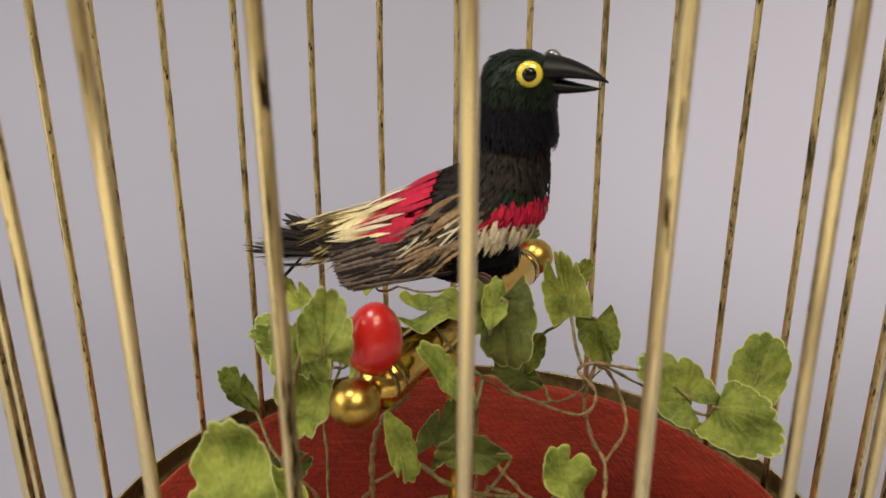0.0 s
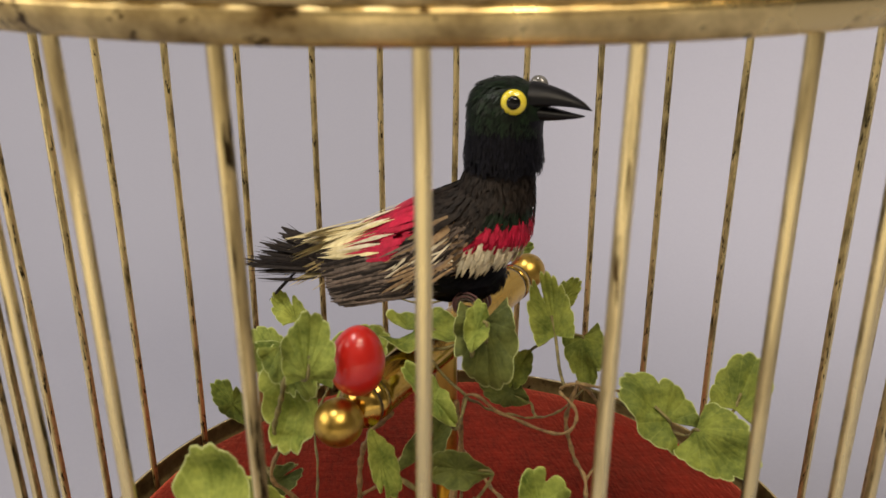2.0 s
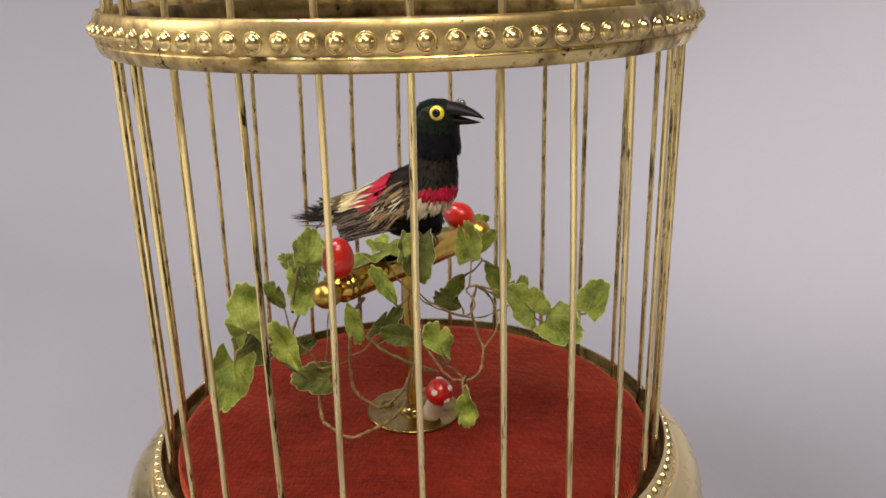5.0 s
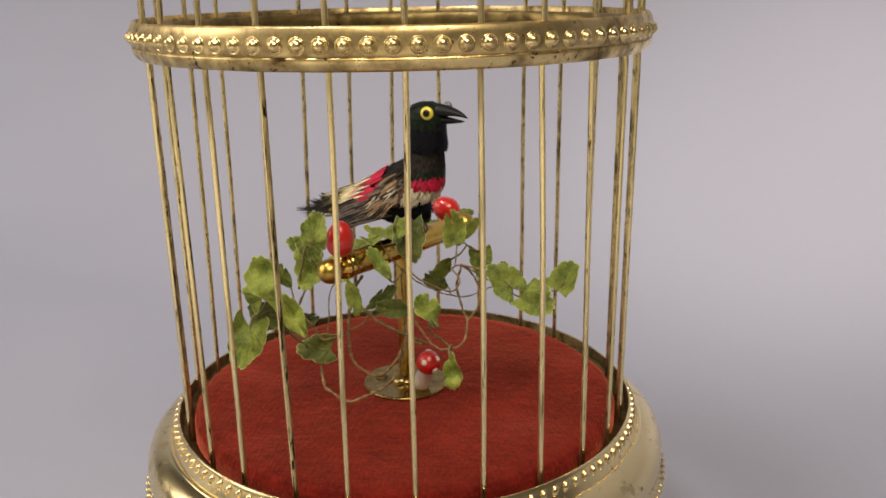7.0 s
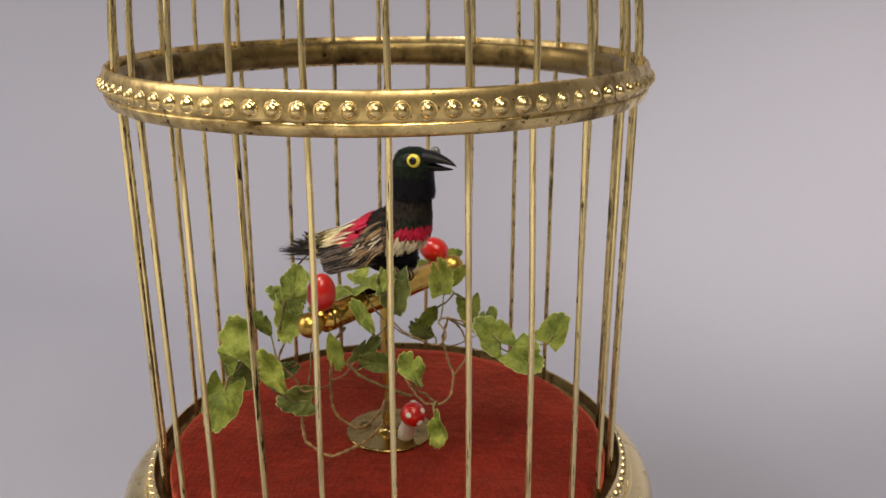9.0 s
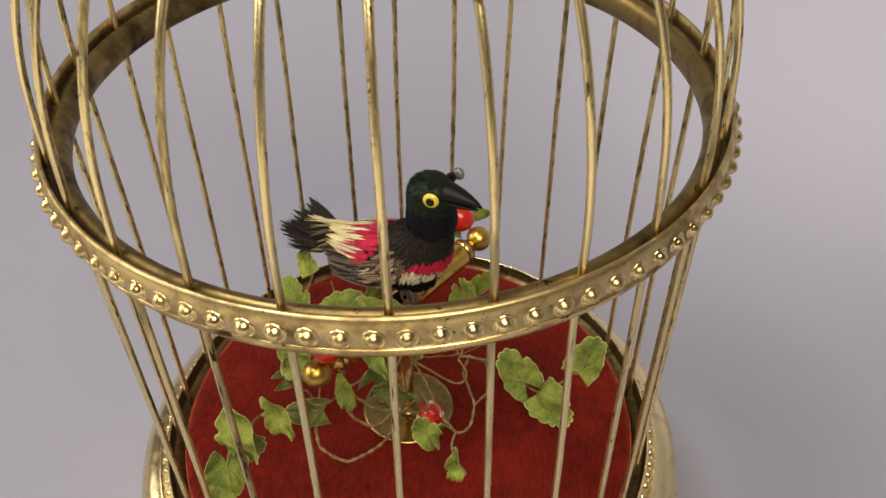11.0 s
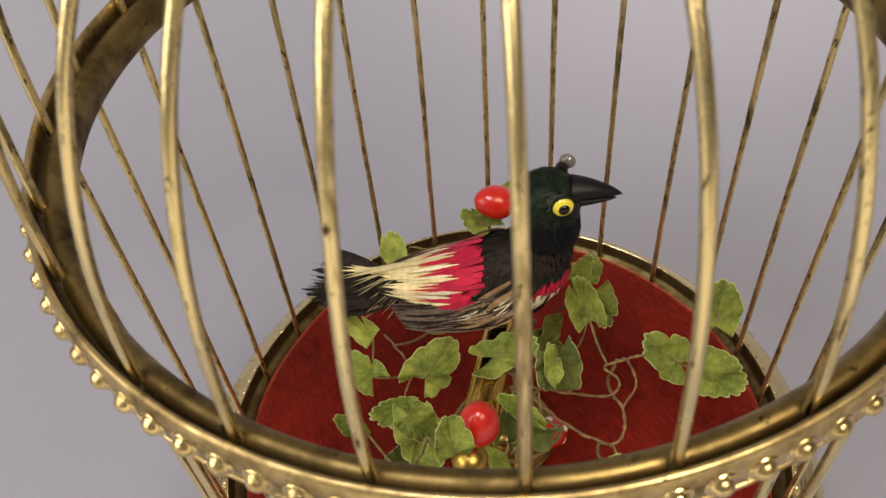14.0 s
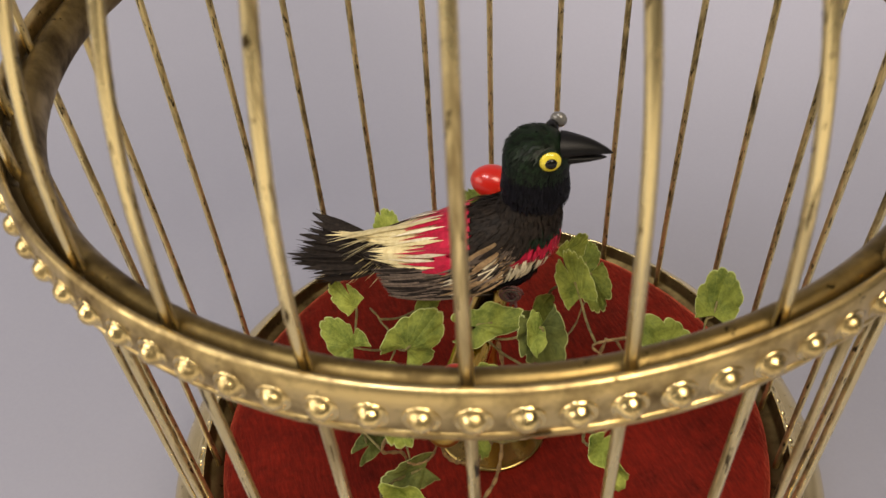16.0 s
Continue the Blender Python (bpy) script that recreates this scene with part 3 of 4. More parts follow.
def fan_leaf(rng, length, width):
    """Points and faces of a pleated fan with a scalloped rim, spread from its stalk."""
    spread = radians(rng.uniform(88, 138))
    seg, rings = 110, 9
    lobes, off = rng.choice((9, 10, 11, 12)), rng.uniform(0, 10)
    slit, slit_deep = rng.uniform(-0.6, 0.6) * spread, rng.choice((0.0, 0.08, 0.15, 0.42))
    cup, curl, twist = rng.uniform(-0.35, 0.35), rng.uniform(-0.55, 0.25), rng.uniform(-0.7, 0.7)
    fold, pleat = rng.uniform(0.0, 0.34), rng.uniform(0.006, 0.018)
    wide = width / length / math.sin(min(spread, math.pi / 2)) * 0.5
    verts, uv = [], []
    for side in (1, -1):
        for j in range(rings + 1):
            q = 1.0 if j == rings else 0.975 * j / (rings - 1)
            for i in range(seg + 1):
                u = -1 + 2 * i / seg
                ph = u * spread
                phase = lobes * u * 1.57 + 0.5 * math.sin(3 * u + off)
                rim = 0.93 + 0.12 * noise.noise((u * 1.6, off, 0)) - 0.26 * abs(u) ** 3
                rim += (0.075 + 0.04 * noise.noise((u * 4, off, 5))) * abs(math.sin(phase)) ** 0.5 - 0.05 + 0.020 * noise.noise((u * 22, off, 8))
                rim -= 0.055 * (math.exp(-((u - 0.36 - 0.1 * math.sin(off)) / 0.055) ** 2) + math.exp(-((u + 0.38 - 0.1 * math.cos(off)) / 0.055) ** 2))
                rim -= slit_deep * math.exp(-((ph - slit) / 0.08) ** 2)
                x = q * rim * math.cos(ph)
                y = q * rim * math.sin(ph) * 1.18 * wide
                z = cup * (x - 0.5) ** 2 + curl * x * abs(x) * 0.5 + twist * (x - 0.5) * y * 0.8 + fold * abs(y)
                z += pleat * (abs(math.sin(phase)) - 0.6) * q + 0.19 * noise.noise((x * 2.4 + off, y * 2.4, off)) + 0.055 * noise.noise((x * 6, y * 6, off)) + 0.014 * noise.noise((x * 15, y * 15, off))
                verts.append((length * (x - 0.46), length * y, length * z + side * 0.00007))
                uv.append((phase, q))
    row = seg + 1
    n = (rings + 1) * row
    faces, ids = [], []
    for j in range(rings):
        for i in range(seg):
            a = j * row + i
            faces += [(a, a + row, a + row + 1, a + 1), (n + a, n + a + 1, n + a + row + 1, n + a + row)]
            ids += [1 if j == rings - 1 else 0, 1]
        for i in (0, seg):
            a = j * row + i
            faces.append((a, n + a, n + a + row, a + row))
            ids.append(1)
    for i in range(seg):
        a = rings * row + i
        faces.append((a, n + a, n + a + 1, a + 1))
        ids.append(1)
    return verts, faces, ids, uv


def leaf(at, yaw, pitch, roll, length, width, shade, joint):
    """A cloth leaf: a fan with a scalloped edge, a notch at its stalk, veins and a slight cup."""
    rng = random.Random(int(abs(at[0]) * 1e5) + int(abs(at[2]) * 1e6))
    lobes, seg, rings = rng.choice((11, 12, 13, 14)), 112, 8
    cup, curl, twist = rng.uniform(-0.25, 0.45), rng.uniform(-0.60, 0.20), rng.uniform(-0.8, 0.8)
    fold, wave = rng.uniform(0.0, 0.35), rng.uniform(0.05, 0.11)
    off, slit = rng.uniform(0, 10), rng.choice((-1.0, -0.45, 0.5, 0.9, 9.0, 9.0))
    length, width = 1.04 * length, 1.04 * width
    verts, uv = [], []
    for side in (1, -1):
        for j in range(rings + 1):
            for i in range(seg):
                th = -math.pi + 2 * math.pi * i / seg
                front = 0.5 + 0.5 * math.cos(th)
                edge = 0.44 + 0.12 * front + 0.10 * noise.noise((th * 0.8, off, 0))
                deep = 0.055 + 0.05 * noise.noise((th * 2.3, off, 5))
                edge += (deep * abs(math.sin(lobes * th / 2 + 0.6 * math.sin(2 * th + off))) ** 0.8 - 0.045) * min(1, 2.2 * front)
                edge += 0.018 * noise.noise((th * 11, off, 8))
                edge -= 0.16 * math.exp(-((th - slit) / 0.09) ** 2)
                wedge = 0.62 if front < 0.10 else 1.0 if front > 0.42 else 0.62 + 0.38 * (front - 0.10) / 0.32
                q = j / rings
                x = length * q * edge * math.cos(th)
                y = width * q * edge * math.sin(th) * wedge
                rr = math.hypot(x / length, y / width)
                z = length * (cup * rr * rr + curl * (x / length) * abs(x / length) + twist * x * y / (length * width) * 0.7)
                z += length * fold * abs(y / width)
                rib = abs(math.sin(0.5 * lobes * th + 0.6 * math.sin(2 * th + off)))
                z += length * (0.011 * (rib - 0.6) * q ** 0.8 * front + wave * math.sin(3.5 * th + off) * q ** 2) + length * 0.14 * noise.noise((x * 260, y * 260, off)) + length * 0.032 * noise.noise((x * 700, y * 800, off))
                verts.append((x, y, z + side * 0.00007))
                uv.append((0.5 * lobes * th + 0.6 * math.sin(2 * th + off), q))
    n, row = (rings + 1) * seg, seg
    faces, ids = [], []
    for j in range(rings):
        for i in range(seg):
            a, c = j * row + i, j * row + (i + 1) % seg
            ids += [0, 1]
            faces.append((a, a + row, c + row, c))
            faces.append((n + a, n + c, n + c + row, n + a + row))
    for i in range(seg):
        a, c = rings * row + i, rings * row + (i + 1) % seg
        faces.append((a, n + a, n + c, c))
        ids.append(1)
    if width > 0.66 * length:
        length, width = 0.88 * length, 0.87 * width
        verts, faces, ids, uv = fan_leaf(rng, length, width)
    m = Matrix.Translation(at) @ Matrix.Rotation(radians(yaw), 4, "Z") @ Matrix.Rotation(radians(-pitch), 4, "Y") @ Matrix.Rotation(radians(roll), 4, "X")
    mat = LEAF_DARK if shade < 0.28 else LEAF_MID if shade < 0.55 else LEAF_LIGHT
    local = [m @ Vector(v) - Vector((0, 0, F0)) for v in verts]
    me = mesh_of("leaf", [tuple(v) for v in local], faces, [mat, LEAF_UNDER], ids)
    set_uv(me, uv)
    ob = part_me("leaf", me, vine, "scalloped %s cloth leaf" % ("dark green" if shade < 0.28 else "green" if shade < 0.55 else "light green"))
    foot = m @ Vector((-0.46 * length, 0, -0.0002))
    j = min(WIRES, key=lambda w: (w - foot).length)
    if (foot - j).length > (foot - Vector(joint)).length:
        j = Vector(joint)
    mid = foot.lerp(j, 0.5) + Vector((0, 0, -0.12 * (foot - j).length))
    if (foot - j).length > 0.001:
        pts = smooth_path([m @ Vector((-0.15 * length, 0, -0.0004)), foot, mid, j], 6)
        WIRES.extend(pts[6:])
        vine_part("stalk", tube(pts, 0.00026, 6), [STEM])
    return ob


leaf((0.0172, 0.0014, 0.0530), 128, 58, -22, 0.0118, 0.0082, 0.45, nA)
leaf((0.0178, 0.0120, 0.0505), 23, 48, 54, 0.0085, 0.0058, 0.5, nA)
leaf((0.0225, 0.0093, 0.0398), -59, -58, 23, 0.0095, 0.0080, 0.35, nA)
leaf((0.0216, 0.0265, 0.0325), 69, 42, 17, 0.0080, 0.0070, 0.3, nA)
leaf((0.0034, -0.0105, 0.0528), 20, 6, 10, 0.0112, 0.0080, 0.3, nC)
leaf((0.0120, -0.0172, 0.0528), -57, -72, 25, 0.0115, 0.0105, 0.25, nC)
leaf((0.0103, -0.0168, 0.0562), 92, 50, 12, 0.0078, 0.0036, 0.8, nC)
leaf((0.0047, -0.0210, 0.0462), 163, 40, -27, 0.0115, 0.0040, 0.6, nC)
leaf((0.0026, -0.0143, 0.0352), 62, 46, 31, 0.0095, 0.0065, 0.15, nD)
leaf((0.0080, -0.0180, 0.0325), -163, 6, -60, 0.0110, 0.0055, 0.15, nD)
leaf((0.0235, -0.0290, 0.0380), 177, 50, -33, 0.0100, 0.0062, 0.6, nE)
leaf((0.0271, -0.0213, 0.0192), -56, -76, 25, 0.0095, 0.0050, 0.6, nE)
leaf((0.0101, 0.0034, 0.0345), 177, 17, -53, 0.0090, 0.0055, 0.12, nC)
leaf((0.0115, 0.0058, 0.0385), -133, -46, -49, 0.0080, 0.0045, 0.45, nA)
leaf((-0.0080, -0.0334, 0.0592), 100, 66, 10, 0.0104, 0.0082, 0.80, nL)
leaf((-0.0140, -0.0268, 0.0505), -16, -50, 43, 0.0105, 0.0085, 0.5, nL)
leaf((-0.0146, -0.0276, 0.0436), -69, -56, 12, 0.0150, 0.0102, 0.65, nL)
leaf((-0.0200, -0.0238, 0.0505), -154, 20, -43, 0.0096, 0.0066, 0.75, nL)
leaf((-0.0302, -0.0197, 0.0379), 178, 51, -39, 0.0090, 0.0045, 0.3, nM)
leaf((-0.0096, -0.0555, 0.0520), 130, 73, -25, 0.0132, 0.0112, 0.75, nN)
leaf((-0.0105, -0.0530, 0.0398), 54, -11, 54, 0.0100, 0.0090, 0.12, nN)
leaf((-0.0122, -0.0612, 0.0348), -82, -51, -35, 0.0122, 0.0104, 0.45, nN)
leaf((-0.0124, -0.0390, 0.0342), 169, 50, -44, 0.0130, 0.0060, 0.85, nM)
leaf((-0.0155, -0.0265, 0.0195), -140, 5, -56, 0.0108, 0.0100, 0.2, nO)
leaf((-0.0215, -0.0200, 0.0261), 57, 6, 41, 0.0090, 0.0060, 0.15, nO)
leaf((-0.0006, -0.0280, 0.0392), -36, -52, 10, 0.0095, 0.0046, 0.6, nS)
leaf((-0.0262, 0.0290, 0.0392), 117, 41, -22, 0.0085, 0.0080, 0.75, nB)
leaf((0.0031, 0.0405, 0.0465), 21, 14, 70, 0.0060, 0.0045, 0.5, nF)
leaf((-0.0060, 0.0330, 0.0435), 161, 25, -31, 0.0080, 0.0070, 0.6, nF)
leaf((-0.0126, -0.0075, 0.0442), 31, 44, 51, 0.0120, 0.0115, 0.4, nQ)
leaf((-0.0303, -0.0074, 0.0422), 157, 36, -39, 0.0100, 0.0085, 0.65, nQ)
leaf((-0.0296, -0.0010, 0.0470), 157, 39, -31, 0.0085, 0.0062, 0.45, nQ)
leaf((-0.0142, 0.0088, 0.0351), 41, 23, 47, 0.0070, 0.0045, 0.7, nQ)
leaf((0.0346, -0.0045, 0.0423), 168, 38, -30, 0.0105, 0.0105, 0.3, nR)
leaf((0.0465, -0.0079, 0.0381), -22, -14, 46, 0.0120, 0.0120, 0.5, nR)
leaf((0.0487, 0.0102, 0.0392), 70, 42, 12, 0.0112, 0.0112, 0.5, nR)


def berry(at, size, lean, turn, label):
    """A lacquered bead, narrower at one end."""
    vs, fs = ball_mesh(*size, 36, 24)
    m = Matrix.Translation(at) @ Matrix.Rotation(radians(turn), 4, "Z") @ Matrix.Rotation(radians(lean), 4, "Y")
    out = []
    for x, y, z in vs:
        k = 1 - 0.10 * z / size[2]
        out.append(tuple(m @ Vector((x * k, y * k, z))))
    return vine_part("berry", (out, fs), [BERRY], label)


berry((-0.0034, -0.0284, 0.0551), (0.0039, 0.0039, 0.0052), 6, 0, "glossy red oval berry")
berry((-0.0010, 0.0326, 0.0497), (0.0040, 0.0040, 0.0050), -70, 10, "glossy red pear-shaped berry")
stem([(-0.0034, -0.0284, 0.0508), (-0.0040, -0.0270, 0.0490), (-0.0050, -0.0268, 0.0474)], 0.0004, STEM_RED, 21)

# ---- toy mushroom ----
toad = tagged(empty("toy_mushroom", (0.0064, -0.0020, F0 + 0.001)), "tiny red toadstool with white spots and white stalk", "mushroom")
TM = Vector((0.0055, -0.0047, 0.0114)).to_track_quat("Z", "Y").to_matrix().to_4x4() @ Matrix.Translation((0, 0, 0.0027))


def toad_part(name, data, mat, label=""):
    vs, fs = data
    return part_me(name, mesh_of(name, [tuple(TM @ Vector(v)) for v in vs], fs, [mat]), toad, label)


toad_part("stalk", lathe([(0, -0.0030), (0.0023, -0.0030), (0.0027, 0.0005), (0.0024, 0.0042), (0.0018, 0.0082), (0, 0.0084)], 20), WHITE_PAINT, "white painted stalk")
toad_part("cap", lathe([(0, 0.0082), (0.0020, 0.0078), (0.0033, 0.0083), (0.0037, 0.0094), (0.0035, 0.0110), (0.0028, 0.0125), (0.0016, 0.0135), (0, 0.0138)], 28), BERRY, "glossy red domed cap")
for az, el, r in ((-75, 5, 0.00105), (-25, 48, 0.0009), (-150, 40, 0.0009), (75, 30, 0.0010)):
    a, e = radians(az), radians(el)
    c = Vector((0.0035 * math.cos(e) * math.cos(a), 0.0035 * math.cos(e) * math.sin(a), 0.0100 + 0.0038 * math.sin(e)))
    vs, fs = ball_mesh(r, r, r * 0.45, 12, 8)
    q = Vector((c.x, c.y, c.z - 0.0095)).to_track_quat("Z", "Y").to_matrix()
    toad_part("spot", ([tuple(q @ Vector(v) + c) for v in vs], fs), WHITE_PAINT, "white spot")

# ---- bird figurine ----


def feather_material(name, colour, dark, rough=0.6, sheen=0.05, spec=0.3, spread=0.7):
    m, nt, b = material(name)
    isl = nt.nodes.new("ShaderNodeNewGeometry")
    fac = noise_tex(nt, 900, 3, 0.6)
    col = ramp(nt, fac, [(0.3, dark), (0.7, colour)])
    col = mix(nt, 1.0, col, ramp(nt, isl.outputs["Random Per Island"], [(0, (spread, spread, spread)), (1, (1.15, 1.15, 1.15))]), "MULTIPLY")
    nt.links.new(col, b.inputs["Base Color"])
    b.inputs["Roughness"].default_value = rough
    b.inputs["Specular IOR Level"].default_value = spec
    b.inputs["Sheen Weight"].default_value = sheen
    b.inputs["Sheen Roughness"].default_value = 0.4
    bump(nt, b, fac, 0.3, 0.0002)
    return m


BIRD_MATS = [
    feather_material("plumage_green_black", (0.010, 0.025, 0.010), (0.003, 0.0045, 0.003), 0.45, 0.0, 0.22),
    feather_material("plumage_dark_brown", (0.028, 0.020, 0.015), (0.009, 0.007, 0.006), 0.6, 0.0, 0.18),
    feather_material("plumage_crimson", (0.56, 0.012, 0.055), (0.38, 0.006, 0.03)),
    feather_material("plumage_cream", (0.80, 0.70, 0.40), (0.62, 0.50, 0.24)),
    feather_material("plumage_tan", (0.40, 0.27, 0.14), (0.20, 0.12, 0.06)),
    feather_material("plumage_grey_brown", (0.21, 0.155, 0.118), (0.085, 0.062, 0.047), spread=0.45),
    feather_material("plumage_blue_black", (0.008, 0.008, 0.013), (0.002, 0.002, 0.003), 0.5, 0.0, 0.14),
    plain("beak_black", (0.006, 0.006, 0.007), 0.45, 0.6, 700, 0.25),
    plain("eye_yellow", (0.80, 0.66, 0.06), 0.20, 0.9, 300, 0.5, 0.02, 0.6),
    plain("eye_black", (0.006, 0.006, 0.006), 0.10, 0.8, 300, 0.35, 0.0, 0.0),
    feather_material("plumage_pale_cream", (0.82, 0.75, 0.55), (0.60, 0.51, 0.34)),
    plain("leg_wire", (0.16, 0.07, 0.07), 0.45, 0.6, 500),
    feather_material("plumage_black_brown", (0.034, 0.026, 0.021), (0.009, 0.007, 0.006), 0.65, 0.0, 0.14),
    plain("eye_clear_bead", (0.17, 0.165, 0.155), 0.08, 0.6, 900, 0.6, 0.02, 1.0),
]
G_HEAD, BROWN, CRIM, CREAM, TAN, GREY, BELLY, BEAK, YEL, PUP, PALE, LEG, TAIL, GLASS = range(14)


class Builder:
    """Gathers vertices, faces and material numbers of one mesh."""

    def __init__(self):
        self.v, self.f, self.m = [], [], []

    def add(self, vs, fs, mat):
        n = len(self.v)
        self.v += [tuple(p) for p in vs]
        self.f += [tuple(i + n for i in f) for f in fs]
        self.m += [mat] * len(fs)

    def strip(self, p0, p1, width, mat, up, sag=0.0, seg=5, tip=0.15, root=0.5, ridge=0.15, taper=0.7):
        """A long narrow feather from p0 to p1, ridged along its shaft."""
        p0, p1, up = Vector(p0), Vector(p1), Vector(up)
        d = (p1 - p0)
        side = d.cross(up).normalized()
        n = side.cross(d).normalized()
        vs, fs = [], []
        for i in range(seg + 1):
            t = i / seg
            c = p0 + d * t + n * (sag * math.sin(t * math.pi))
            w = 0.5 * width * (root + (1 - root) * min(1, t * 2.5)) * (1 if t < taper else max(tip, 1 - (t - taper) / (1 - taper) * (1 - tip)))
            vs += [c - side * w, c + n * (ridge * w), c + side * w]
        for i in range(seg):
            a = 3 * i
            fs += [(a, a + 1, a + 4, a + 3), (a + 1, a + 2, a + 5, a + 4)]
        self.add(vs, fs, mat)


def bird_axis(x):
    return 0.17 * max(0.0, -x)


# sections of the body: x, z, half width, half height, lean of the section
SECTIONS = [(-0.0270, 0.0556, 0.0012, 0.0010, 75), (-0.0210, 0.0564, 0.0038, 0.0028, 72), (-0.0130, 0.0580, 0.0062, 0.0049, 68), (-0.0050, 0.0606, 0.0076, 0.0070, 62), (0.0020, 0.0640, 0.0080, 0.0082, 48),
            (0.0068, 0.0688, 0.0073, 0.0080, 25), (0.0085, 0.0730, 0.0058, 0.0059, 8), (0.0091, 0.0770, 0.0048, 0.0050, 2), (0.0094, 0.0815, 0.0044, 0.0044, 0)]


def body_point(s, u):
    """Point and outward way on the body at s along it (0 to 1) and angle u round it; u = 90 is the top or back."""
    f = min(s, 0.9999) * (len(SECTIONS) - 1)
    i = int(f)
    t = f - i
    t = t * t * (3 - 2 * t) * 0.5 + t * 0.5
    x, z, w, h, lean = (a + (b - a) * t for a, b in zip(SECTIONS[i], SECTIONS[i + 1]))
    c = Vector((x, bird_axis(x), z))
    l = radians(lean)
    up = Vector((-math.cos(l), 0, math.sin(l)))
    side = Vector((0, -1, 0))
    o = side * math.cos(u) * w + up * math.sin(u) * h
    return c + o, (side * math.cos(u) / w + up * math.sin(u) / h).normalized()


def rump(x, e, lift):
    """A point over the back at x, e from -1 to 1 across it, and the way outward."""
    lo, hi, u = 0.0, 0.75, radians(90 + 76 * e)
    for step in range(20):
        mid = 0.5 * (lo + hi)
        lo, hi = (mid, hi) if body_point(mid, u)[0].x < x else (lo, mid)
    p, n = body_point(lo, u)
    return p + n * lift, n


def plumage(p, n, rng):
    """Which colour the plumage has at a place."""
    x, z = p.x + rng.uniform(-0.0005, 0.0005), p.z + rng.uniform(-0.0005, 0.0005)
    if x > 0.0050 and n.x > 0.15 and z < 0.0712:
        if z > 0.0690:
            return G_HEAD
        if z > 0.0652:
            return CRIM
        return PALE if z > 0.0618 else BELLY
    if n.z > 0.0 and x < -0.0030 and abs(p.y - bird_axis(p.x)) < 0.0070:
        return CRIM if x > -0.0095 else CREAM if x > -0.0190 else TAIL
    if n.z < -0.35 and z < 0.064:
        return BELLY
    if z > 0.0690 or (n.z > 0.2 and x > -0.004):
        return BROWN
    if x > -0.004:
        return rng.choice((TAN, GREY, GREY, BROWN, BROWN))
    return GREY


